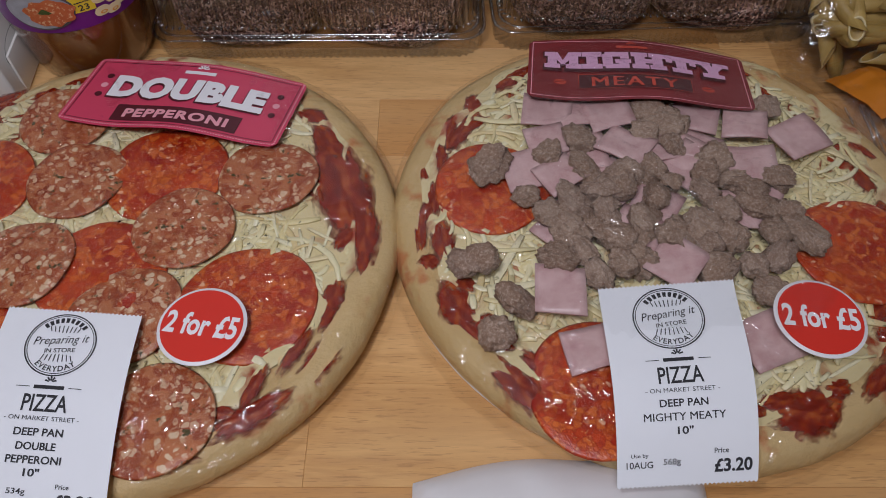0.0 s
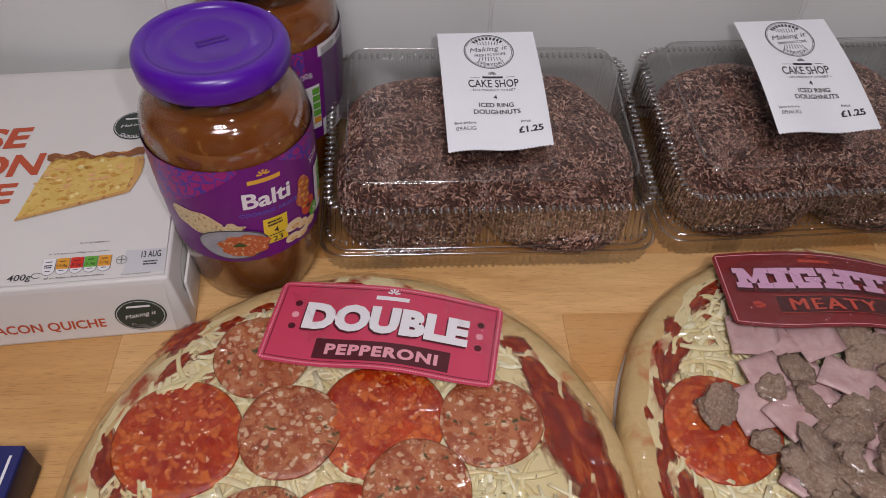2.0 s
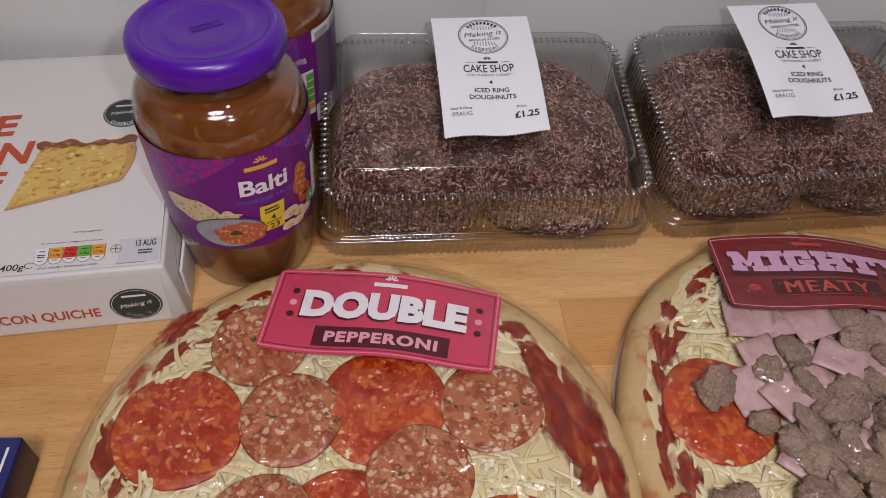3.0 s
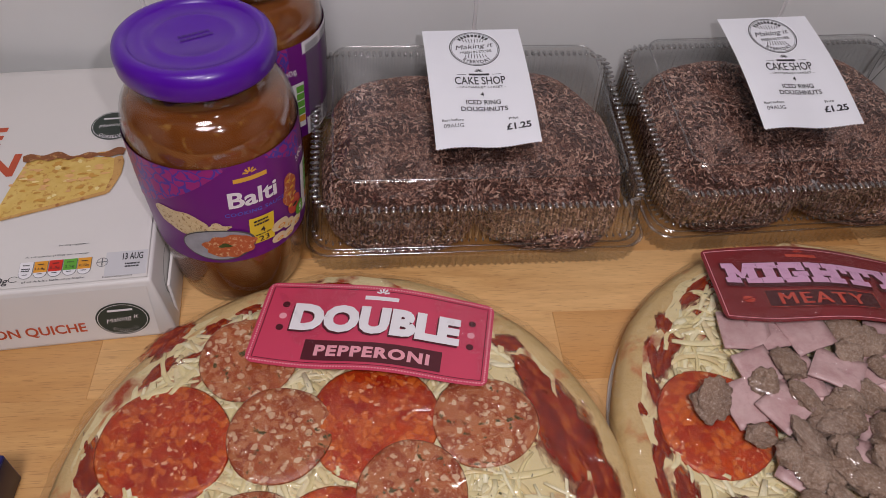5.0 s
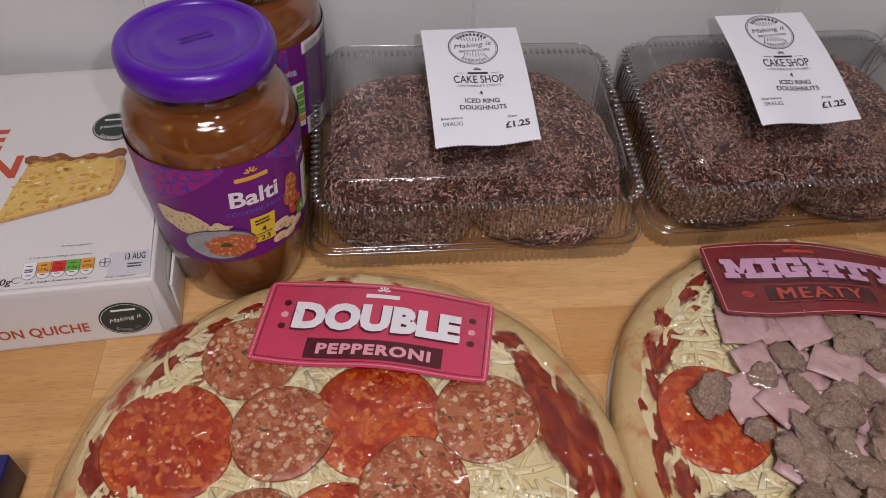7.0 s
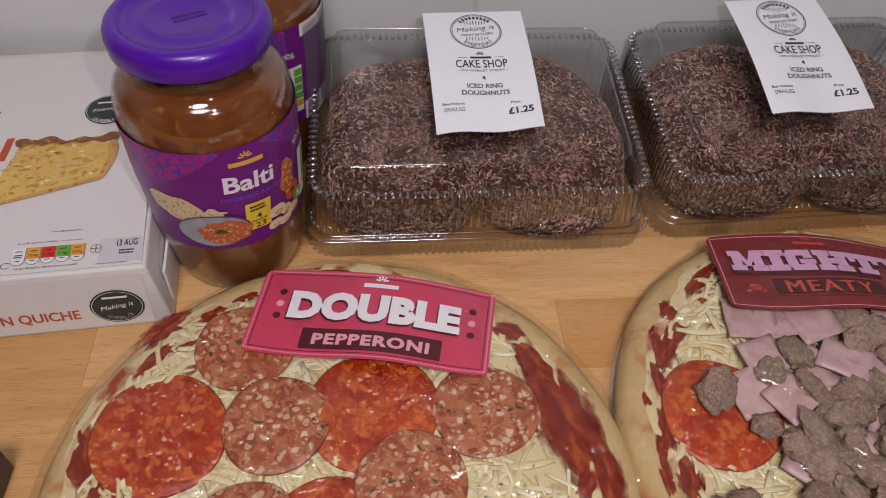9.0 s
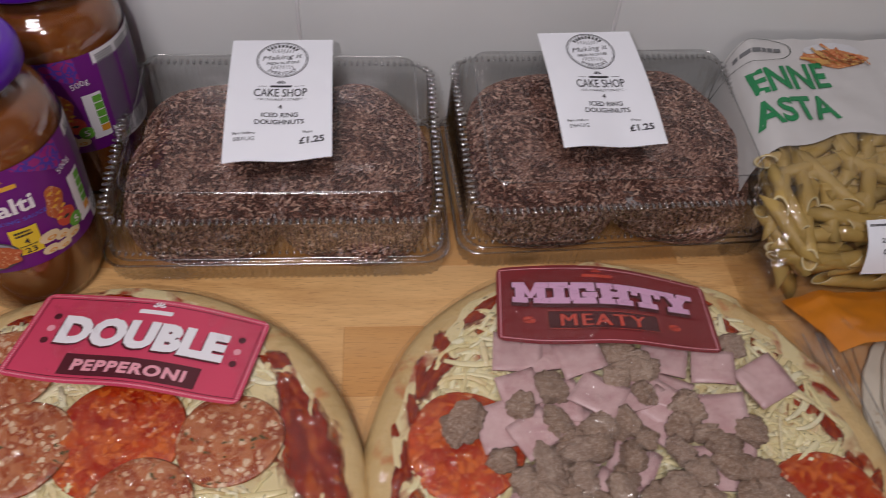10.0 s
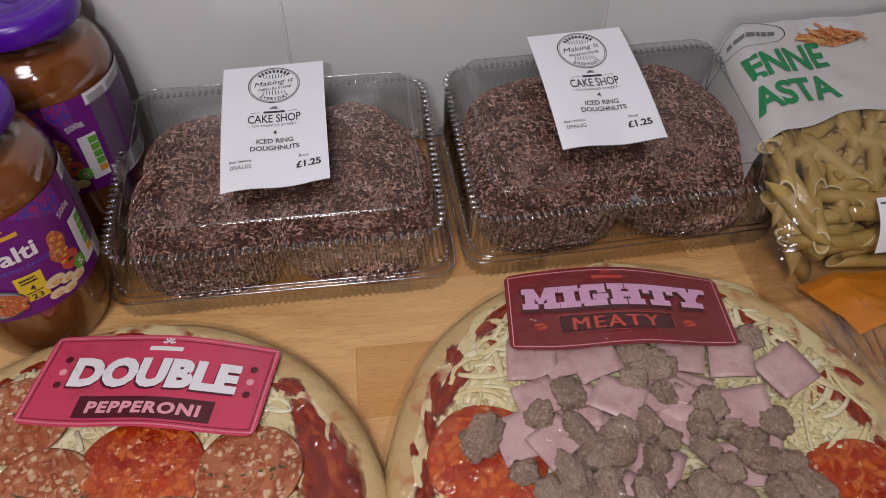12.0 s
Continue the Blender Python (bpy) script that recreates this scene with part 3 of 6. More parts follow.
tagged(ceiling, "white painted ceiling", "ceiling", kind="structure")
for nm, dims in (("wall_south", (-1.6, 1.6, -2.1, -2.0, -0.9, 1.5)), ("wall_west", (-1.7, -1.6, -2.1, WALL_Y + 0.15, -0.9, 1.5)), ("wall_east", (1.6, 1.7, -2.1, WALL_Y + 0.15, -0.9, 1.5))):
    tagged(part(nm, box(*dims), "paint"), "plain painted kitchen wall", "wall", kind="structure")
base_unit = thing("base_cabinet", "cream painted kitchen base cabinet under the worktop", "cabinet", kind="structure")
part("carcass", box(-1.0, 1.0, -0.08, WALL_Y - 0.002, -0.9, -0.0425), "cabinet", base_unit)
worktop = thing("worktop", "oiled beech block worktop made of glued staves", "worktop", kind="structure")


# ---- wrapped pizzas ----
def shred(bm, rng, x, y, z, length, turn, bend, width, thick):
    """One curved strip of grated cheese."""
    n, rings = 5, []
    tilt = rng.uniform(-0.06, 0.06)
    px, py, a = x, y, turn
    for k in range(n + 1):
        q = 0.45 + 0.55 * math.sin(math.pi * (k + 0.6) / (n + 1.2))
        c, s = math.cos(a), math.sin(a)
        zz = z + tilt * (k - n / 2) * length / n
        ring = [bm.verts.new((px - s * width * q * e, py + c * width * q * e, zz + thick * h)) for e, h in ((-0.5, 0), (0.5, 0), (0.38, 1), (-0.38, 1))]
        rings.append(ring)
        px, py, a = px + c * length / n, py + s * length / n, a + bend / n
    for p, q in zip(rings, rings[1:]):
        for i in range(4):
            bm.faces.new((p[i], p[(i + 1) % 4], q[(i + 1) % 4], q[i]))
    bm.faces.new(rings[0])
    bm.faces.new(rings[-1][::-1])


def slice_mesh(r, seed, wavy=0.0009):
    rng = random.Random(seed)
    ph = [rng.uniform(0, 6.28) for _ in range(4)]

    def wob(a, rr, z):
        return rr * (1 + 0.018 * math.sin(2 * a + ph[0]) + 0.012 * math.sin(3 * a + ph[1])), z + wavy * (rr / r) * (math.sin(2 * a + ph[2]) + 0.6 * math.sin(5 * a + ph[3]))

    return finish(lathe([(0, 0.0016), (r * 0.4, 0.0017), (r * 0.8, 0.0016), (r * 0.97, 0.0012), (r, 0.0006), (r * 0.97, 0.0), (0, 0)], 40, wob))


def chunk_mesh(seed, r):
    bm = bmesh.new()
    bmesh.ops.create_icosphere(bm, subdivisions=4, radius=1)
    off = Vector((seed * 3.1, seed * 1.7, 0))
    rng = random.Random(seed)
    sx, sy, sz = rng.uniform(0.9, 1.25), rng.uniform(0.8, 1.05), rng.uniform(0.5, 0.66)
    cuts = [(Vector((rng.gauss(0, 1), rng.gauss(0, 1), rng.gauss(0, 1))).normalized(), rng.uniform(0.55, 0.85)) for _ in range(9)]
    for v in bm.verts:
        for cn, cd in cuts:
            q = v.co.dot(cn)
            if q > cd:
                v.co -= cn * (q - cd) * 0.9
        d = 1.02 + 0.24 * noise.noise(v.co * 1.1 + off) + 0.16 * noise.noise(v.co * 2.6 + off) - 0.26 * abs(noise.noise(v.co * 3.6 + off)) + 0.13 * noise.noise(v.co * 6.0 + off) + 0.08 * noise.noise(v.co * 13.0 + off)
        v.co = Vector((v.co.x * sx, v.co.y * sy, v.co.z * sz)) * d * r
    return finish(bm)


def ham_mesh(seed, s):
    rng = random.Random(seed)
    ph = rng.uniform(0, 6)
    bm = bmesh.new()
    n = 6
    vs = {}
    for lay in (0, 1):
        for i in range(n + 1):
            for j in range(n + 1):
                x, y = (i / n - 0.5) * s, (j / n - 0.5) * s * 0.92
                z = 0.0011 * math.sin(x * 160 + ph) * math.cos(y * 120 + ph) + lay * 0.0013
                e = 0.0008 * noise.noise(Vector((i, j, seed)))
                vs[lay, i, j] = bm.verts.new((x + e, y - e + 0.08 * x, z))
    for i in range(n):
        for j in range(n):
            bm.faces.new([vs[1, i, j], vs[1, i + 1, j], vs[1, i + 1, j + 1], vs[1, i, j + 1]])
            bm.faces.new([vs[0, i, j + 1], vs[0, i + 1, j + 1], vs[0, i + 1, j], vs[0, i, j]])
    for k in range(n):
        for a, b in (((k, 0), (k + 1, 0)), ((n, k), (n, k + 1)), ((k + 1, n), (k, n)), ((0, k + 1), (0, k))):
            bm.faces.new([vs[0, a[0], a[1]], vs[0, b[0], b[1]], vs[1, b[0], b[1]], vs[1, a[0], a[1]]])
    return finish(bm)


def pizza_base(name, label, cx, cy, R, seed, shift):
    """Card, dough with its raised rim, and sauce, in an Empty at the pizza's middle."""
    t = thing(name, label, "pizza", pose(cx, cy, 0), "wrapped pizzas on the worktop")
    off = Vector((seed, 2.0 * seed, 0))

    def lump(a, r, z):
        v = Vector((math.cos(a) * 2.2, math.sin(a) * 2.2, z * 40)) + off
        k = r / R
        return r * (1 + 0.018 * k * noise.noise(v) + 0.006 * k * noise.noise(v * 4)), z * (1 + 0.10 * noise.noise(v * 1.7 + Vector((r * 60, 0, 0))) * (1 if z > 0.004 else 0))

    card = part("card_disc", lathe([(0, 0.0018), (R * 0.965, 0.0018), (R * 0.97, 0.0009), (R * 0.965, 0.0), (0, 0.0)], 72), "card", t, "thin white card disc under the pizza")
    card.location = (-0.0024, 0.0030, 0)
    part("dough", lathe([(0, 0.0019), (R * 0.90, 0.0019), (R * 0.975, 0.0035), (R * 0.992, 0.009), (R * 0.980, 0.0150), (R * 0.95, 0.0190), (R * 0.905, 0.0198), (R * 0.86, 0.0180), (R * 0.72, 0.0165), (R * 0.35, 0.0165), (0, 0.0165)], 96, lump), "dough", t, "pale part-baked deep pan dough")

    def splash(a, r, z):
        v = Vector((math.cos(a) * 2.5, math.sin(a) * 2.5, 3)) + off
        return r * (1 + (0.075 * noise.noise(v) + 0.07 * noise.noise(v * 3.1)) * (r / R) ** 2), z

    part("sauce", lathe([(R * 0.895, 0.0186), (R * 0.87, 0.0199), (R * 0.80, 0.0191), (R * 0.62, 0.0180), (R * 0.3, 0.0178), (0, 0.0178)], 96, splash), "sauce", t, "melted pale cheese over dark red tomato sauce").location = (*shift, 0)
    return t


def cheese_for(t, R, seed, count, bare, shift, rim=0.87, inner=0.0, lift=0.0):
    rng = random.Random(seed)
    bm = bmesh.new()
    made = 0
    while made < count:
        r, a = R * rim * math.sqrt(rng.random()), rng.uniform(0, 6.283)
        x, y = r * math.cos(a), r * math.sin(a)
        if any((x - bx) ** 2 + (y - by) ** 2 < br * br for bx, by, br in bare) and rng.random() < 0.93:
            continue
        if noise.noise(Vector((x * 26, y * 26, seed))) < -0.22 and rng.random() < 0.30:
            continue
        if r < R * inner:
            continue
        length, turn = rng.choice((0.010, 0.018, 0.026, 0.034)) * rng.uniform(0.7, 1.25), rng.uniform(0, 6.283)
        if math.hypot(x + length * math.cos(turn), y + length * math.sin(turn)) > R * (rim + 0.02 - 0.05 * (inner > 0)):
            continue
        bend = rng.uniform(-1.8, 1.8) * (0.6 if inner else 1.0)
        ex, ey = x + length * math.cos(turn + bend / 2), y + length * math.sin(turn + bend / 2)
        if math.hypot(ex, ey) > R * (rim + 0.01) or (inner and any((ex - bx) ** 2 + (ey - by) ** 2 < br * br for bx, by, br in bare)):
            continue
        z = 0.0175 + lift + rng.uniform(0, 0.0008) + (0.0010 if r > R * 0.7 else 0)
        shred(bm, rng, x, y, z, length, turn, bend, rng.uniform(0.0018, 0.0044), 0.0006)
        made += 1
    part("grated_cheese", bm, "cheese", t, "pale yellow grated cheese shreds", kind="stuff").location = (*shift, 0)


def sauce_patches(t, patches):
    """Bare smears of tomato sauce: x, y, length, width, turn."""
    for k, (x, y, a, b, turn) in enumerate(patches):
        def wob(ang, r, z):
            q = Vector((math.cos(ang) * 1.6 + k, math.sin(ang) * 1.6, 5))
            return r * (1 + 0.40 * noise.noise(q) + 0.22 * noise.noise(q * 2.3)), z

        ob = part("sauce_smear", lathe([(0, 0.0016), (0.5, 0.0014), (0.85, 0.0009), (1.0, -0.0006)], 72, wob), "bare_sauce", t, "glossy dark red sauce" if k == 0 else "")
        ob.matrix_basis = Matrix.Translation(rel(t, (x, y, 0.0185))[0]) @ pose(0, 0, 0, 0, 0, turn) @ Matrix.Diagonal((a, b, 1, 1))


def rim_smears(R, cx, cy, seed, count):
    """Small sauce marks along the inside of the crust."""
    r = random.Random(seed)
    out = []
    for k in range(count):
        a = 2 * math.pi * (k + r.uniform(-0.3, 0.3)) / count
        d = R * r.uniform(0.79, 0.90)
        out.append((cx + d * math.cos(a), cy + d * math.sin(a), r.uniform(0.006, 0.017), r.uniform(0.003, 0.0065), math.degrees(a) + 90 + r.uniform(-35, 35)))
    return out


def shrink_film(t, R, top, seed):
    """Clear film drawn over the top and gathered round the rim."""
    off = Vector((seed * 5.0, 0, 0))

    def f(u, v):
        a = 2 * math.pi * u
        rr = v
        r = R * 1.0 * min(1, rr / 0.88)
        if rr <= 0.88:
            k = rr / 0.88
            z = top - (top - 0.0215) * k ** 4
            if k > 0.9:
                z -= (k - 0.9) * 0.055
        else:
            z = 0.016 - (rr - 0.88) / 0.12 * 0.0152
            q = (rr - 0.88) / 0.12
            r = R * (1.0 + 0.012 * math.sin(q * 3.14) + (0.020 + 0.016 * noise.noise(Vector((math.cos(a) * 7, math.sin(a) * 7, 4)) + off)) * q * q)
        p = Vector((math.cos(a), math.sin(a), 0)) * r * 26 + off
        crease = max(0.0, 1 - abs(noise.noise(Vector((math.cos(a) * 5 + r * 14, math.sin(a) * 5, r * 30)) + off * 2)) * 9)
        ridge = abs(noise.noise(Vector((math.cos(a) * 9, math.sin(a) * 9, r * 18)) + off))
        pleat = max(0.0, noise.noise(Vector((math.cos(a) * 16, math.sin(a) * 16, r * 6)) + off)) ** 1.5
        z += 0.0009 * crease * (1 if rr < 0.93 else 0.4) + 0.0011 * noise.noise(p) * (1 if rr < 0.9 else 0.3) + 0.0022 * ridge * max(0, rr - 0.5) + 0.0024 * pleat * max(0.0, min(1.0, (rr - 0.62) * 5)) * (1 if rr < 0.93 else 0.3)
        return (r * math.cos(a), r * math.sin(a), max(z, 0.0004))

    bm = grid(320, 44, f)
    bmesh.ops.remove_doubles(bm, verts=bm.verts, dist=0.00005)
    return part("shrink_film", bm, "wrap", t, "crinkled clear shrink film")


def flag_label(t, corners, material, label, arch):
    """The printed card at the back of a pizza, bowed over the film."""
    f, w, h = quad_map(*corners)

    def g(x, y, lift=0.0):
        u = x / w - 0.5
        p = f(x + 0.004 * max(0.0, -u) * (1 - y / h), y - arch * (1 - 4 * u * u) * (1 - y / h) ** 2, lift)
        p.z += 0.0012 * math.sin(u * 9 + 1) * (0.5 + y / h) - 0.005 * u * u
        return p

    def cut(u, v):
        x = w * (0.5 - 0.5 * math.cos(math.pi * u))
        d = min(x, w - x)
        inset = rc - math.sqrt(max(0.0, rc * rc - (rc - d) ** 2)) if d < rc else 0.0
        return g(x, inset + v * (h - 2 * inset))

    rc = 0.0042
    bm = grid(60, 16, cut)
    return Print(g, part("printed_label", bm, material, t, label)), w, h


def rel(t, *pts):
    o = t.matrix_basis.translation
    return [Vector(p) - o for p in pts]


def market_label(t, corners, label, lines, low, teeth=64, shape=None, cake=False):
    """White scale label: ring stamp, shop line, product lines and the bottom row."""
    pr, w, h = paper_label(t, corners, label, teeth, shape)
    k = h / 0.0935 if cake else 1.0
    cx, cy, r = w * (0.505 if cake else 0.475), 0.0180 * k if cake else 0.0163, 0.0150 if cake else 0.0145
    pr.ring(cx, cy, r, r, 0.00055, "ink", 1)
    pr.ring(cx, cy, r * 0.93, r * 0.93, 0.0003, "ink", 1)
    pr.arc_text("EVERYDAY", cx, cy, r * 0.78, r * 0.17, 84, 272, "ink", up=False)
    for j in range(9):
        pr.disc(cx, cy, r * 0.86, r * 0.86, "ink", hole=0.82, a0=138 - 11 * j, a1=131 - 11 * j, n=3, name="printed_bar")
    pr.text("FRESH IN STORE" if cake else "IN STORE", cx + 0.0005, cy + r * 0.20, r * 0.14, r * (1.25 if cake else 0.85), "ink", 0.01, turn=-0.09)
    for sgn in (-1, 1):
        for j in range(8):
            pr.bar(cx + (j - 3.5) * r * 0.115, cy + sgn * r * 0.46 - r * 0.02, 0.0004, r * (0.25 - 0.022 * abs(j - 3.5)), "ink", turn=0.10 * (j - 3.5) * -sgn, n=1)
    pr.text("Making it" if cake else "Preparing it", cx, cy - r * 0.10, r * 0.34, r * 1.55, "ink", 0.0, shear=0.3, turn=-0.12)
    mx, y = w * (0.505 if cake else 0.485), 0.0380 * k if cake else 0.0328
    pr.star(mx, y + 0.0004, 0.0024, "ink")
    pr.bar(mx, y + 0.0026, 0.0120, 0.0015, "ink")
    for sgn in (-1, 1):
        pr.bar(mx + sgn * 0.0103, y + 0.0026, 0.0052, 0.0003, "ink", n=1)
    if cake:
        pr.text("CAKE SHOP", mx, y + 0.0075, 0.0060, 0.0295, "ink", 0.012)
        pr.text("- ON MARKET STREET -", mx, y + 0.0126, 0.0016, 0.0285, "ink", 0.0)
    else:
        pr.text("PIZZA", mx, y + 0.0090, 0.0068, 0.0178, "ink", 0.012)
        pr.text("- ON MARKET STREET -", mx, y + 0.0150, 0.0017, 0.0290, "ink", 0.0)
    for body, yy, hh, ww in lines:
        pr.text(body, mx, yy * k, hh, ww, "ink", 0.02)
    for body, xx, yy, hh, ww, bold in low:
        pr.text(body, xx, yy * k, hh, ww, "ink", bold)
    return pr


def price_sticker(t, x, y, z, r, turn, tilt=(0, 0)):
    ob = part("round_sticker", lathe([(0, 0.0004), (r * 0.98, 0.0004), (r, 0.0)], 56), "white_ink", t, "round red and white offer sticker")
    ob.matrix_basis = Matrix.Translation(rel(t, (x, y, z))[0]) @ pose(0, 0, 0, tilt[0], tilt[1], turn)
    pr = Print(lambda a, b, lift=0.0: (a, -b, 0.0004 + lift), ob)
    pr.disc(0, 0, r * 0.92, r * 0.92, "red")
    pr.text("2 for £5", 0.0, 0.0, r * 0.58, r * 1.66, "white_ink", 0.03, level=2)


def put_parts(t, name, meshes, places, z, material, label, rng, flat=0.12, dz=0.0):
    for i, (x, y) in enumerate(places):
        ob = part(name, meshes[i % len(meshes)], material, t, label if i == 0 else "")
        ob.matrix_basis = Matrix.Translation(rel(t, (x, y, z + dz * i))[0]) @ pose(0, 0, 0, math.degrees(rng.uniform(-flat, flat)), math.degrees(rng.uniform(-flat, flat)), rng.uniform(0, 360))


def pepperoni_pizza():
    cx, cy, R = -0.1480, 0.2060, 0.1285
    t = pizza_base("wrapped_pizza", "film-wrapped deep pan pizza topped with pepperoni and salami slices", cx, cy, R, 3, (-0.004, 0.004))
    rng = random.Random(5)
    bare = [(0.100, 0.055, 0.026), (0.100, 0.015, 0.028), (0.088, 0.085, 0.018)]
    cheese_for(t, R, 11, 2100, bare, (-0.004, 0.004))
    sauce_patches(t, [(-0.049, 0.232, 0.048, 0.017, 108), (-0.058, 0.262, 0.020, 0.009, 120), (-0.036, 0.205, 0.024, 0.008, 95), (-0.075, 0.115, 0.022, 0.007, 35), (-0.108, 0.098, 0.022, 0.007, 10), (-0.050, 0.140, 0.018, 0.007, 60), (-0.258, 0.225, 0.020, 0.008, 100), (-0.235, 0.290, 0.018, 0.008, 45), (-0.150, 0.316, 0.022, 0.006, 0)])
    sauce_patches(t, rim_smears(R, cx, cy, 31, 40))
    cheese_for(t, R, 12, 130, bare[:2] + [(-0.080, 0.028, 0.040), (0.064, -0.040, 0.040), (0.036, -0.094, 0.036)], (-0.002, 0.002), 0.865, 0.76, 0.0010)
    reds = [(-0.228, 0.234), (-0.136, 0.241), (-0.152, 0.182), (-0.084, 0.166), (-0.205, 0.140), (-0.170, 0.120)]
    put_parts(t, "pepperoni_slice", [slice_mesh(0.0295, 1), slice_mesh(0.0300, 2), slice_mesh(0.0292, 3), slice_mesh(0.0302, 4)], reds, 0.0191, "pepperoni", "bright red pepperoni slice", rng, 0.03, 0.0001)
    pink = [(-0.178, 0.236), (-0.085, 0.238), (-0.120, 0.206), (-0.195, 0.277), (-0.135, 0.160), (-0.188, 0.186), (-0.112, 0.112), (-0.226, 0.176)]
    put_parts(t, "salami_slice", [slice_mesh(0.0238, 11), slice_mesh(0.0242, 12), slice_mesh(0.0236, 13)], pink, 0.0203, "salami", "pink-brown herb salami slice with white fat", rng, 0.03, 0.00012)
    shrink_film(t, R, 0.0256, 1)
    pr, w, h = flag_label(t, rel(t, (-0.1902, 0.3228, 0.0245), (-0.0724, 0.3022, 0.0242), (-0.0830, 0.2526, 0.0284), (-0.1970, 0.2713, 0.0284)), "pink", "bright pink printed card label", 0.0045)
    pr.border(0.0012, 0.0012, w - 0.0012, h - 0.0012, 0.0008, "pink_line", dotted=80)
    pr.border(0.0030, 0.0030, w - 0.0030, h - 0.0030, 0.00035, "plum")
    pr.star(0.0602, 0.0050, 0.0034, "white_ink")
    pr.bar(0.0602, 0.0078, 0.0175, 0.0024, "white_ink")
    pr.text("DOUBLE", 0.0585, 0.0228, 0.0168, 0.0850, "plum", 0.064, 2, 1.05)
    pr.text("DOUBLE", 0.0592, 0.0218, 0.0168, 0.0850, "white_ink", 0.064, 3, 1.05)
    pr.bar(0.0603, 0.0408, 0.0680, 0.0120, "plum")
    pr.text("PEPPERONI", 0.0603, 0.0410, 0.0066, 0.0565, "pink_line", 0.045, 2, 1.15)
    for x in (0.0118, 0.1072):
        for y, mt in ((0.0145, "plum"), (0.0218, "pink_line"), (0.0290, "plum")):
            pr.disc(x, y, 0.0019, 0.0019, mt, n=16)
    low = [("Use by", 0.0090, 0.0725, 0.0016, 0.0060, 0.01), ("10AUG", 0.0085, 0.0755, 0.0022, 0.0105, 0.01), ("534g", 0.0230, 0.0745, 0.0026, 0.0070, 0.01), ("Price", 0.0400, 0.0720, 0.0017, 0.0050, 0.01), ("£3.20", 0.0450, 0.0768, 0.0044, 0.0150, 0.03)]
    lines = [("DEEP PAN", 0.0530, 0.0029, 0.0190), ("DOUBLE", 0.0582, 0.0029, 0.0152), ("PEPPERONI", 0.0631, 0.0029, 0.0210), ('10"', 0.0676, 0.0029, 0.0060)]
    market_label(t, rel(t, (-0.1819, 0.1601, 0.0265), (-0.1252, 0.1556, 0.0265), (-0.1211, 0.0772, 0.0220), (-0.1778, 0.0808, 0.0220)), "white paper scale label with black print", lines, low, shape=lambda u, v: 0.004 * math.sin(math.pi * v))
    price_sticker(t, -0.0992, 0.1508, 0.0268, 0.0184, -8)


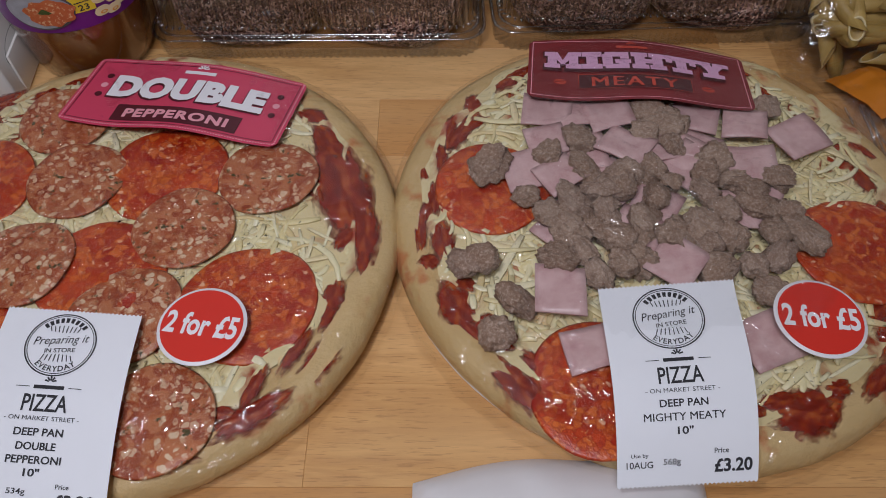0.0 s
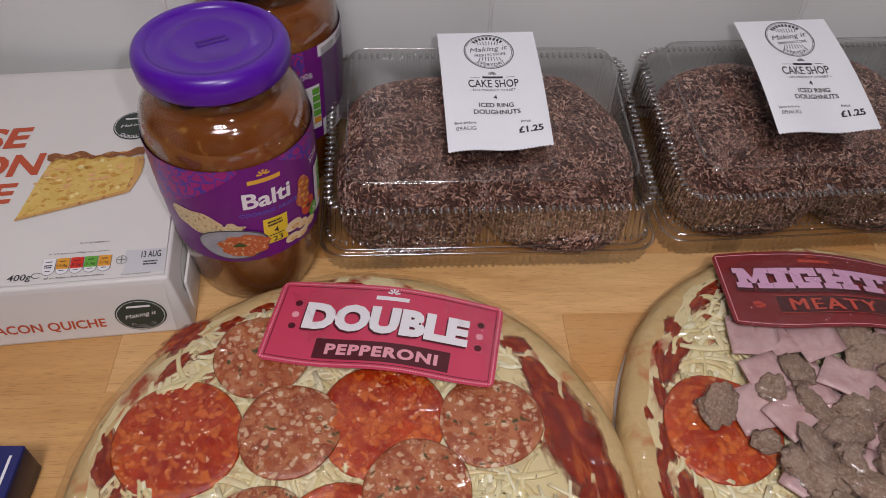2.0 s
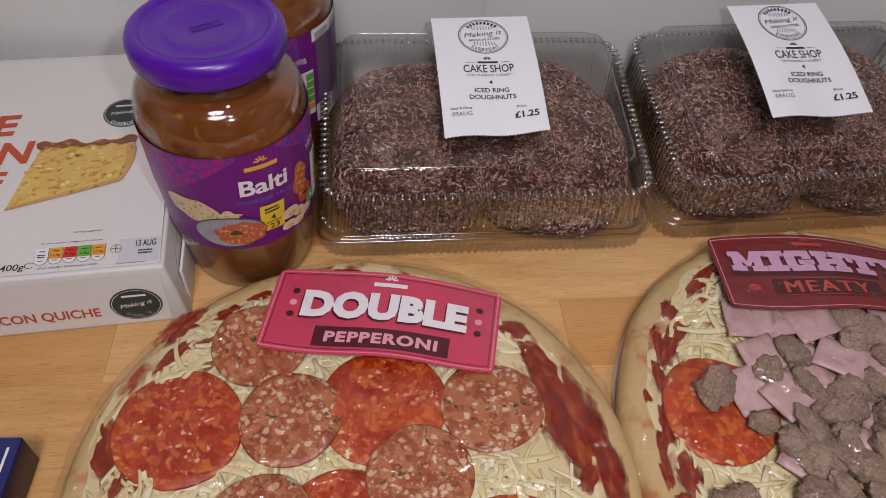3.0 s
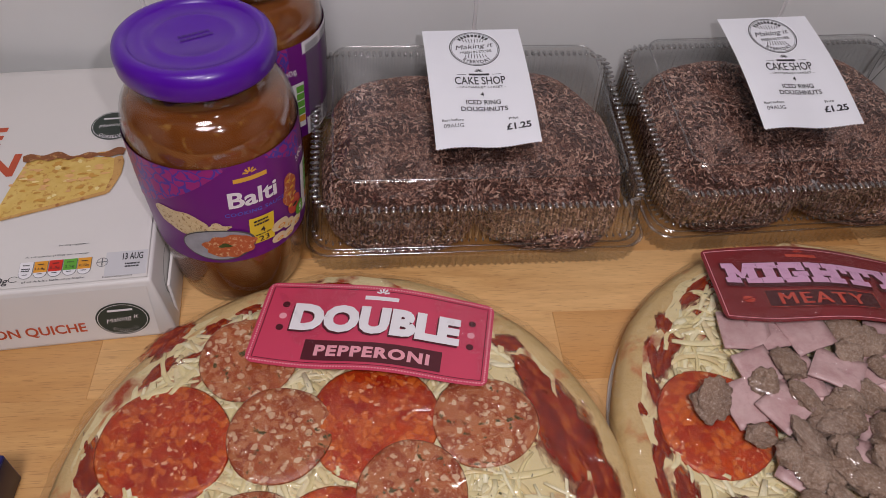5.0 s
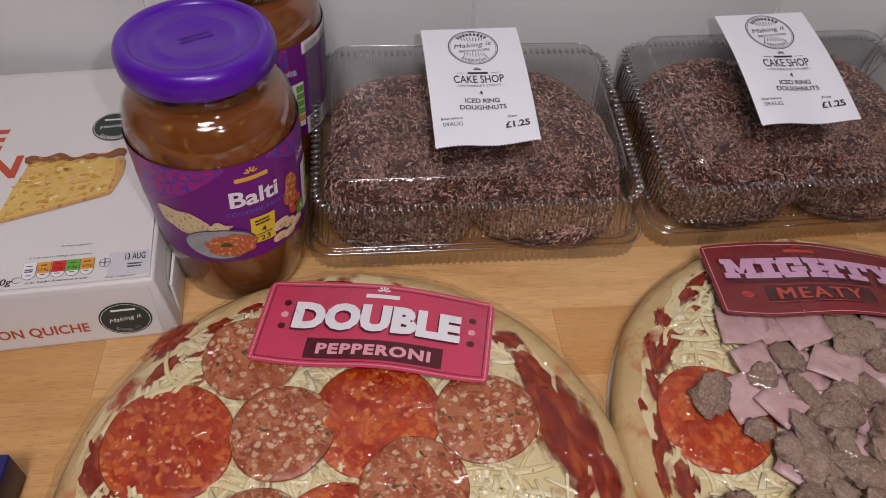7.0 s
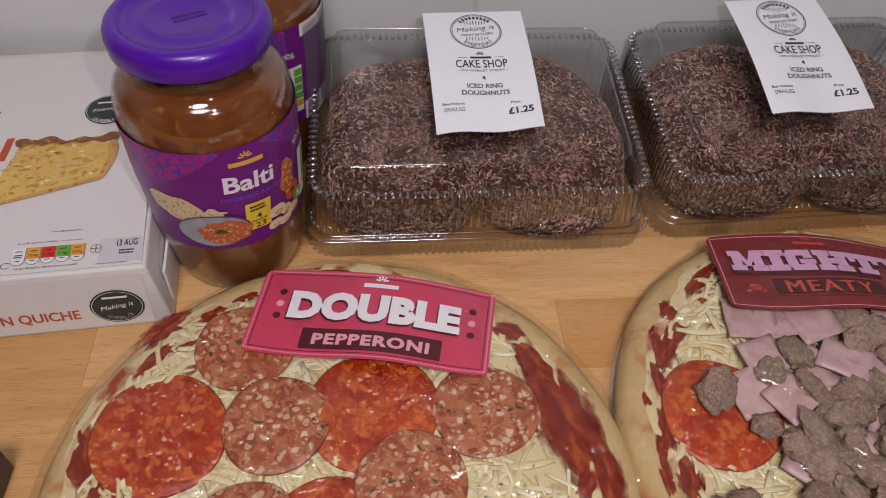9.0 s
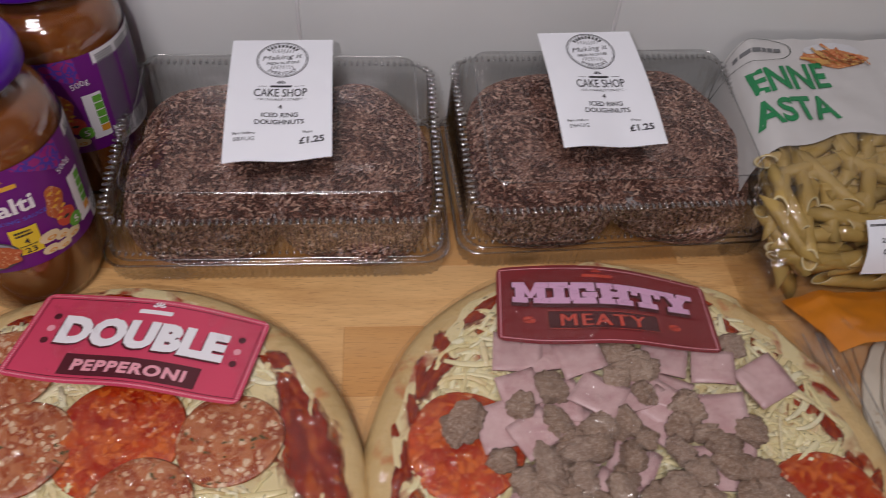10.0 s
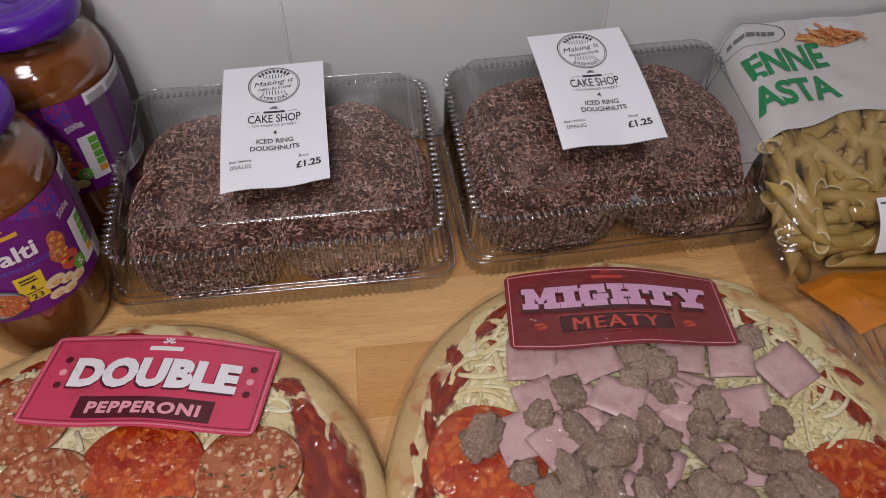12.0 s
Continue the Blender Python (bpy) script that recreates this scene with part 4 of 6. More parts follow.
def meat_pizza():
    cx, cy, R = 0.1040, 0.2200, 0.1290
    t = pizza_base("wrapped_pizza", "film-wrapped deep pan pizza topped with beef, ham and pepperoni", cx, cy, R, 8, (0.0, 0.005))
    rng = random.Random(9)
    cheese_for(t, R, 21, 1500, [(-0.02, -0.115, 0.035), (-0.095, -0.05, 0.02), (-0.125, 0.0, 0.014), (0.065, -0.085, 0.022)], (0.0, 0.005), 0.85)
    put_parts(t, "pepperoni_slice", [slice_mesh(0.0285, 21), slice_mesh(0.0295, 22), slice_mesh(0.0300, 23)], [(0.024, 0.232), (0.188, 0.194), (0.063, 0.126)], 0.0194, "pepperoni", "bright red pepperoni slice", rng, 0.01)
    sauce_patches(t, [(0.000, 0.200, 0.016, 0.007, 95), (0.006, 0.165, 0.018, 0.010, 110), (0.030, 0.128, 0.022, 0.008, 130), (0.010, 0.270, 0.022, 0.006, 60), (0.040, 0.312, 0.024, 0.006, 40), (0.143, 0.116, 0.020, 0.012, 20), (0.190, 0.150, 0.016, 0.010, 60), (0.062, 0.116, 0.024, 0.010, 10), (0.021, 0.155, 0.012, 0.008, 0), (-0.004, 0.225, 0.014, 0.005, 90)])
    sauce_patches(t, rim_smears(R, cx, cy, 32, 44))
    cheese_for(t, R, 22, 170, [(-0.080, 0.012, 0.040), (0.084, -0.026, 0.040), (-0.041, -0.094, 0.038)], (0.0, 0.003), 0.865, 0.70, 0.0010)
    hams = [(0.0849, 0.2762), (0.0665, 0.2781), (0.0538, 0.2799), (0.0901, 0.2524), (0.0559, 0.2340), (0.0419, 0.2399), (0.1296, 0.2758), (0.1523, 0.2673), (0.1774, 0.2590), (0.1497, 0.2410), (0.1266, 0.2550), (0.1197, 0.2415), (0.1057, 0.2552), (0.0523, 0.2575),
            (0.056, 0.204), (0.050, 0.168), (0.060, 0.142), (0.134, 0.146), (0.102, 0.182), (0.120, 0.250), (0.080, 0.230), (0.100, 0.218), (0.137, 0.215), (0.088, 0.200), (0.070, 0.252), (0.150, 0.222)]
    turns = (12, 3, -8, -38, 30, 12, -18, -14, 22, -4, -30, 40, 10, 15)
    for i, (x, y) in enumerate(hams):
        ob = part("ham_piece", HAM[i % 3], "ham", t, "square piece of pale pink cooked ham" if i == 0 else "")
        z = 0.0226 + 0.0004 * (i % 5) + (0.0036 if i in (0, 3, 7) else 0.0024 if i in (4, 8, 9) else 0.0012 if i < 14 else 0.0042 if i in (15, 18) else 0.0)
        ob.matrix_basis = Matrix.Translation(rel(t, (x, y, z))[0]) @ pose(0, 0, 0, rng.uniform(-4, 4), rng.uniform(-4, 4), turns[i] if i < 14 else rng.uniform(0, 90))
    spots = [(0.0685, 0.2567), (0.1011, 0.2625), (0.1114, 0.2698), (0.1140, 0.2530), (0.1013, 0.2384), (0.0880, 0.2386), (0.0679, 0.2375), (0.1325, 0.2452), (0.1260, 0.2342), (0.0758, 0.2262), (0.1078, 0.2298), (0.0995, 0.2204), (0.0862, 0.2266), (0.1595, 0.2331), (0.1450, 0.2244), (0.1671, 0.2799), (0.0609, 0.2185), (0.0383, 0.2203), (0.1234, 0.2226), (0.1317, 0.2131), (0.1464, 0.2146), (0.1065, 0.2777), (0.0515, 0.2479), (0.0240, 0.2400), (0.0758, 0.2161),
             (0.009, 0.182), (0.020, 0.146), (0.031, 0.163), (0.050, 0.186), (0.079, 0.183), (0.163, 0.198), (0.135, 0.181), (0.148, 0.186), (0.019, 0.186), (0.092, 0.203), (0.118, 0.204), (0.150, 0.200)]
    tries = 0
    while len(spots) < 50 and tries < 6000:
        tries += 1
        x, y = rng.uniform(0.046, 0.166), rng.uniform(0.158, 0.212)
        inside = ((x - 0.108) / 0.062) ** 2 + ((y - 0.224) / 0.066) ** 2 < 1
        clear = all((x - a) ** 2 + (y - b) ** 2 > 0.0165 ** 2 for a, b in ((0.102, 0.182), (0.050, 0.168)))
        if inside and clear and not (0.058 < x < 0.128 and y < 0.176) and all((x - a) ** 2 + (y - b) ** 2 > 0.0125 ** 2 for a, b in spots):
            spots.append((x, y))
    under = []
    while len(under) < 8:
        x, y = rng.uniform(0.054, 0.162), rng.uniform(0.178, 0.246)
        if ((x - 0.108) / 0.056) ** 2 + ((y - 0.214) / 0.038) ** 2 < 1 and all((x - a) ** 2 + (y - b) ** 2 > 0.0060 ** 2 for a, b in spots + under):
            under.append((x, y))
    put_parts(t, "beef_chunk", CHUNKS, under, 0.0240, "meat", "", rng, 0.5)
    put_parts(t, "beef_chunk", CHUNKS, spots, 0.0268, "meat", "crumbly grey-brown beef chunk", rng, 0.35)
    shrink_film(t, R, 0.0335, 2)
    pr, w, h = flag_label(t, rel(t, (0.0470, 0.3375, 0.0245), (0.1650, 0.3225, 0.0245), (0.1588, 0.2735, 0.0330), (0.0428, 0.2828, 0.0328)), "maroon", "dark maroon printed card label", 0.0085)
    pr.border(0.0019, 0.0019, w - 0.0019, h - 0.0019, 0.0005, "pink_line")
    pr.star(0.0580, 0.0045, 0.0028, "orange_red")
    pr.bar(0.0580, 0.0068, 0.0170, 0.0020, "orange_red")
    pr.slab("MIGHTY", 0.0588, 0.0202, 0.0146, 0.0990, "maroon_dark", 2, 0.0013)
    pr.slab("MIGHTY", 0.0592, 0.0192, 0.0134, 0.1000, "lilac", 3, 0.0004)
    pr.bar(0.0570, 0.0368, 0.0600, 0.0125, "maroon_dark")
    pr.border(0.0272, 0.0308, 0.0868, 0.0428, 0.0003, "orange_red", 2)
    pr.text("MEATY", 0.0566, 0.0368, 0.0078, 0.0447, "orange_red", 0.09, 2, 1.2)
    for x in (0.0175, 0.0952):
        pr.disc(x, 0.0374, 0.0034, 0.0023, "orange_red", n=20)
        pr.bar(x, 0.0374, 0.0062, 0.0005, "maroon", 2, turn=-0.35)
    low = [("Use by", 0.0088, 0.0712, 0.0017, 0.0068, 0.01), ("10AUG", 0.0088, 0.0742, 0.0023, 0.0104, 0.01), ("568g", 0.0214, 0.0738, 0.0027, 0.0068, 0.01), ("Price", 0.0408, 0.0705, 0.0018, 0.0056, 0.01), ("£3.20", 0.0455, 0.0756, 0.0046, 0.0150, 0.03)]
    lines = [("DEEP PAN", 0.0527, 0.0029, 0.0190), ("MIGHTY MEATY", 0.0578, 0.0029, 0.0320), ('10"', 0.0628, 0.0029, 0.0062)]
    market_label(t, rel(t, (0.0650, 0.1660, 0.0310), (0.1228, 0.1708, 0.0310), (0.1172, 0.0894, 0.0185), (0.0644, 0.0864, 0.0185)), "white paper scale label with black print", lines, low, shape=lambda u, v: 0.0085 * math.sin(math.pi * max(0.0, v) ** 1.3))
    price_sticker(t, 0.1540, 0.1520, 0.0310, 0.0185, -6)


HAM = [ham_mesh(i, s) for i, s in enumerate((0.0235, 0.0215, 0.0255))]
CHUNKS = [chunk_mesh(i, r) for i, r in enumerate((0.0096, 0.0080, 0.0102, 0.0076, 0.0090, 0.0084, 0.0098))]
pepperoni_pizza()
meat_pizza()


# ---- sauce jars ----
def jar_map(r, z0):
    """Label metres (x round the jar from the label's middle, y down from its top) onto the glass."""
    def f(x, y, lift=0.0):
        q = r + lift - 0.0021 * max(0.0, min(1.0, (0.080 - z0 + y) / 0.040))
        return Vector((q * math.sin(x / r), -q * math.cos(x / r), z0 - y))

    return f


def sauce_jar(m, label):
    t = thing("sauce_jar", label, "jar", m, "jars of cooking sauce")
    R = 0.0405
    outer = [(0, 0.0), (0.0280, 0.0), (0.0325, 0.0018), (0.0345, 0.0070), (0.0362, 0.0170), (0.0375, 0.0280), (0.0385, 0.0400), (R, 0.080), (R, 0.1030), (0.0402, 0.1085), (0.0394, 0.1130), (0.0380, 0.1170), (0.0360, 0.1205), (0.0336, 0.1232), (0.0314, 0.1250), (0.0306, 0.1275), (0.0308, 0.1345)]
    part("glass", lathe(outer, 72), "glass", t, "clear glass jar")
    part("sauce", lathe([(max(0.0, r - 0.0007), max(z, 0.0015) if z < 0.1 else z - 0.0004) for r, z in outer[:-4]] + [(0.0305, 0.1238), (0, 0.1238)], 72), "curry", t, "thick orange-brown curry sauce")
    lid = [(0.0318, 0.1348), (0.0330, 0.1340), (0.0341, 0.1344), (0.0347, 0.1356), (0.0349, 0.1385), (0.0351, 0.1408), (0.0348, 0.1432), (0.0338, 0.1455), (0.0322, 0.1469), (0.0302, 0.1474), (0.0288, 0.1470), (0.0278, 0.1459), (0.0272, 0.1452), (0.0196, 0.1450), (0.0182, 0.1456), (0.0163, 0.1456), (0.0153, 0.1450), (0, 0.1450)]
    part("lid", lathe(lid, 72), "purple_lid", t, "shiny purple metal screw lid")
    stamp = Print(lambda x, y, lift=0.0: Vector((x, -y, 0.1451 + lift)), t.children[-1], 0.0002)
    stamp.rows_of_bars(0.0010, 0.0, 0.0150, 0.0060, 2, "lid_ink")
    z0, h = 0.1035, 0.0630
    f = jar_map(R + 0.0003, z0)
    sheet = part("label", grid(96, 6, lambda u, v: f((u - 0.5) * 0.222, v * h)), "purple", t, "purple printed paper label")
    pr = Print(f, sheet)

    def patch(name, x0, x1, y0, y1, mat, level=1, top=None, low=None, label="", n=24):
        pts, polys = [], []
        for k in range(n + 1):
            q = k / n
            x = x0 + (x1 - x0) * q
            pts += [(x, y0 + (top(q) if top else 0)), (x, y1 + (low(q) if low else 0))]
        polys = [(2 * k, 2 * k + 1, 2 * k + 3, 2 * k + 2) for k in range(n)]
        return pr.faces(name, pts, polys, mat, level, label)

    patch("pattern_band", -0.075, -0.010, 0.0, 0.036, "pattern", low=lambda q: -0.034 * q ** 1.3)
    patch("pattern_band", 0.010, 0.036, 0.0, 0.002, "pattern", low=lambda q: 0.016 * q)
    pr.star(0.0015, 0.0065, 0.0034, "gold")
    pr.bar(0.0015, 0.0094, 0.0165, 0.0025, "gold", turn=0.05)
    pr.text("Balti", 0.0015, 0.0205, 0.0098, 0.0245, "white_ink", 0.026, 2, turn=0.05)
    pr.text("COOKING SAUCE", 0.0020, 0.0296, 0.0024, 0.0310, "blue_ink", 0.012, 2, 1.15, turn=0.05)
    pr.bar(0.0030, 0.0440, 0.0132, 0.0180, "yellow", 2, turn=0.06)
    pr.rows_of_bars(0.0030, 0.0385, 0.0080, 0.0044, 2, "ink", 3)
    pr.text("4", 0.0030, 0.0440, 0.0036, 0.0026, "ink", 0.01, 3)
    pr.text("23", 0.0032, 0.0502, 0.0036, 0.0056, "ink", 0.01, 3)
    pr.rows_of_bars(0.0030, 0.0470, 0.0080, 0.0012, 1, "ink", 3)
    bread = [(-0.0365 + 0.0130 * math.cos(a) * (1 + 0.10 * math.sin(3 * a)) + 0.003 * math.sin(a), 0.0345 - 0.0072 * math.sin(a) * (1 + 0.12 * math.cos(5 * a)) + 0.0035 * math.cos(a)) for a in (6.283 * k / 48 for k in range(48))]
    pr.shape("bread_picture", bread, "bread_photo", 1)
    pr.shape("rice_picture", [(-0.0185 + 0.0062 * math.cos(a) * (1 + 0.22 * math.sin(5 * a)), 0.0375 - 0.0036 * math.sin(a) * (1 + 0.25 * math.cos(4 * a))) for a in (6.283 * k / 40 for k in range(40))], "bread_photo", 2)
    pr.disc(-0.0195, 0.0492, 0.0182, 0.0112, "bowl_grey", 3)
    pr.disc(-0.0197, 0.0489, 0.0172, 0.0103, "bowl_blue", 4)
    pr.shape("curry_picture", [(-0.0142 + 0.0128 * math.cos(a) * (1 + 0.09 * math.sin(7 * a)), 0.0498 - 0.0080 * math.sin(a) * (1 + 0.08 * math.cos(9 * a))) for a in (6.283 * k / 60 for k in range(60))], "dish", 5)
    for x, y in ((-0.0165, 0.0478), (-0.0150, 0.0490), (-0.0178, 0.0489)):
        pr.shape("herb_picture", [(x + 0.0019 * math.cos(a) * (1 + 0.3 * math.sin(3 * a)), y + 0.0010 * math.sin(a)) for a in (6.283 * k / 14 for k in range(14))], "herb_green", 6)
    for x, y, rx, ry in ((0.0135, 0.0478, 0.0056, 0.0042), (0.0195, 0.0510, 0.0040, 0.0032), (0.0118, 0.0560, 0.0046, 0.0034), (0.0185, 0.0575, 0.0046, 0.0032), (0.0255, 0.0545, 0.0050, 0.0036)):
        pr.shape("nut_picture", [(x + rx * math.cos(a) * (1 - 0.22 * max(0.0, math.sin(a))), y - ry * math.sin(a) * (1 + 0.15 * math.cos(2 * a))) for a in (6.283 * k / 22 for k in range(22))], "cream", 2)
        pr.disc(x + rx * 0.1, y + ry * 0.25, rx * 0.45, ry * 0.3, "amber", 3, hole=0.6, n=14)
    pr.shape("spice_picture", [(0.0225 + 0.0052 * math.cos(a) * (1 + 0.2 * math.sin(4 * a)), 0.0310 - 0.0110 * math.sin(a)) for a in (6.283 * k / 30 for k in range(30))], "dish", 1)
    pr.disc(0.0255, 0.0425, 0.0058, 0.0058, "orange_red", 2, name="tomato_picture", n=24)
    pr.disc(0.0255, 0.0425, 0.0020, 0.0010, "stamp", 3, n=10)
    pr.disc(0.0300, 0.0485, 0.0044, 0.0044, "nut_green", 3, name="printed_disc", n=20)
    pr.text("5", 0.0300, 0.0485, 0.0040, 0.0030, "white_ink", 0.01, 4)
    pr.text("500g", 0.0350, 0.0165, 0.0046, 0.0100, "white_ink", 0.0, 2, turn=-0.2)
    for k in range(14):
        pr.disc(0.0215 + 0.0022 * (k % 3), 0.0240 + 0.0014 * k, 0.0016, 0.0009, "dish" if k % 2 else "gold", 2, name="spice_picture", n=8)
    patch("nutrition_panel", 0.0335, 0.0440, 0.0235, 0.0545, "white_ink", 2)
    for k in range(5):
        pr.bar(0.0412, 0.0275 + 0.0052 * k, 0.0050, 0.0044, "nut_green" if k < 4 else "amber", 3, n=2)
        pr.disc(0.0352, 0.0275 + 0.0052 * k, 0.0016, 0.0018, "white_ink", 3, n=12)
    patch("ingredients_panel", 0.0455, 0.1080, 0.0, h, "white_ink", 1)
    for k in range(4):
        pr.rows_of_bars(0.0535 + 0.0145 * k, h / 2, 0.0120, h * 0.94, 44, "grey_ink", 2)
    return t


jar = sauce_jar(pose(-0.2098, 0.3610, 0, 0, 0, 28), "glass jar of orange-brown curry sauce with purple lid and label")
copy_thing(jar, pose(-0.2005, 0.4515, 0, 0, 0, -17))


# ---- trays of doughnuts ----
def ring_pts(hx, hy, rc, n, flute=0.0, waves=0):
    """Points round a rectangle with round corners, fluted outward."""
    straight = [(2 * (hy - rc)), (2 * (hx - rc)), (2 * (hy - rc)), (2 * (hx - rc))]
    arc = math.pi / 2 * rc
    total = sum(straight) + 4 * arc
    out = []
    for i in range(n):
        s = total * i / n
        x, y, d = hx, -(hy - rc), math.pi / 2
        for k in range(4):
            if s <= straight[k]:
                x, y = x + s * math.cos(d), y + s * math.sin(d)
                break
            x, y, s = x + straight[k] * math.cos(d), y + straight[k] * math.sin(d), s - straight[k]
            if s <= arc:
                a = s / rc
                cx, cy = x + rc * math.cos(d + math.pi / 2), y + rc * math.sin(d + math.pi / 2)
                x, y = cx + rc * math.cos(d - math.pi / 2 + a), cy + rc * math.sin(d - math.pi / 2 + a)
                d += a
                break
            cx, cy = x + rc * math.cos(d + math.pi / 2), y + rc * math.sin(d + math.pi / 2)
            x, y, d, s = cx + rc * math.cos(d), cy + rc * math.sin(d), d + math.pi / 2, s - arc
        o = flute * (0.5 + 0.5 * math.cos(2 * math.pi * waves * i / n))
        out.append((x + o * math.cos(d - math.pi / 2), y + o * math.sin(d - math.pi / 2)))
    return out


def loft(rings, closed=True):
    bm = bmesh.new()
    rows = [[bm.verts.new(p) for p in ring] for ring in rings]
    n = len(rows[0])
    for a, b in zip(rows, rows[1:]):
        for i in range(n):
            bm.faces.new((a[i], a[(i + 1) % n], b[(i + 1) % n], b[i]))
    if closed:
        bm.faces.new(rows[-1])
    return bm


def boxy(q):
    """Squeezed dough: the round section flattened where it meets its neighbours."""
    return math.copysign(abs(q) ** 0.74, q)


def doughnut_parts():
    Rm, rm = 0.0270, 0.0180
    tube = [(Rm + rm * boxy(math.cos(a)), 0.85 * rm * boxy(math.sin(a))) for a in (2 * math.pi * k / 18 for k in range(19))]
    off = Vector((1, 2, 3))

    def lump(a, r, z):
        k = 1 + 0.05 * noise.noise(Vector((math.cos(a) * 2, math.sin(a) * 2, z * 60)) + off)
        return Rm + (r - Rm) * k, z * k

    body = finish(lathe(tube, 48, lump))
    top = [(Rm + (rm + 0.0012) * boxy(math.cos(a)), 0.86 * (rm + 0.0012) * boxy(math.sin(a))) for a in (math.radians(-18 + 188 * k / 18) for k in range(19))]

    def drip(a, r, z):
        r2, z2 = lump(a, r, z)
        return r2, z2 - (0.004 * noise.noise(Vector((math.cos(a) * 5, math.sin(a) * 5, 9))) if z < 0.004 else 0)

    icing = finish(lathe(top, 64, drip))
    rng = random.Random(4)
    bm = bmesh.new()
    for _ in range(8500):
        a, b = rng.uniform(0, 2 * math.pi), math.radians(rng.uniform(-28, 158))
        rad = rm + 0.0021
        n = Vector((math.cos(b) * math.cos(a), math.cos(b) * math.sin(a), 0.86 * math.sin(b))).normalized()
        c = Vector(((Rm + rad * boxy(math.cos(b))) * math.cos(a), (Rm + rad * boxy(math.cos(b))) * math.sin(a), 0.86 * rad * boxy(math.sin(b))))
        t1 = n.orthogonal().normalized()
        t1 = Matrix.Rotation(rng.uniform(0, 6.28), 3, n) @ t1
        t1 = (t1 + n * rng.uniform(-0.3, 0.3)).normalized()
        t2 = n.cross(t1).normalized()
        L, w = rng.uniform(0.0016, 0.0033), rng.uniform(0.00034, 0.00052)
        vs = [bm.verts.new(c + t1 * L * e + (t2 * math.cos(q) + n * math.sin(q)) * w) for e in (-0.5, 0.5) for q in (0, 1.57, 3.14, 4.71)]
        for i in range(4):
            bm.faces.new((vs[i], vs[(i + 1) % 4], vs[4 + (i + 1) % 4], vs[4 + i]))
        bm.faces.new(vs[:4])
        bm.faces.new(vs[4:])
    sprinkles = finish(bm, False)
    for me in (body, icing, sprinkles):
        for v in me.vertices:
            a = math.atan2(v.co.y, v.co.x)
            k = 1 + 0.10 * math.sin(2 * a) ** 2
            v.co = (v.co.x * 0.985 * k, v.co.y * 0.95 * k, v.co.z * 0.90)
    return body, icing, sprinkles


DOUGHNUT = doughnut_parts()


def doughnut(m):
    t = thing("ring_doughnut", "ring doughnut iced with chocolate and covered in sprinkles", "doughnut", m, "doughnuts in the clear trays")
    part("dough_ring", DOUGHNUT[0], "golden", t, "golden fried dough")
    part("icing", DOUGHNUT[1], "icing", t, "dark chocolate icing")
    part("sprinkle_coat", DOUGHNUT[2], "sprinkle", t, "brown chocolate sprinkles", kind="stuff")
    return t


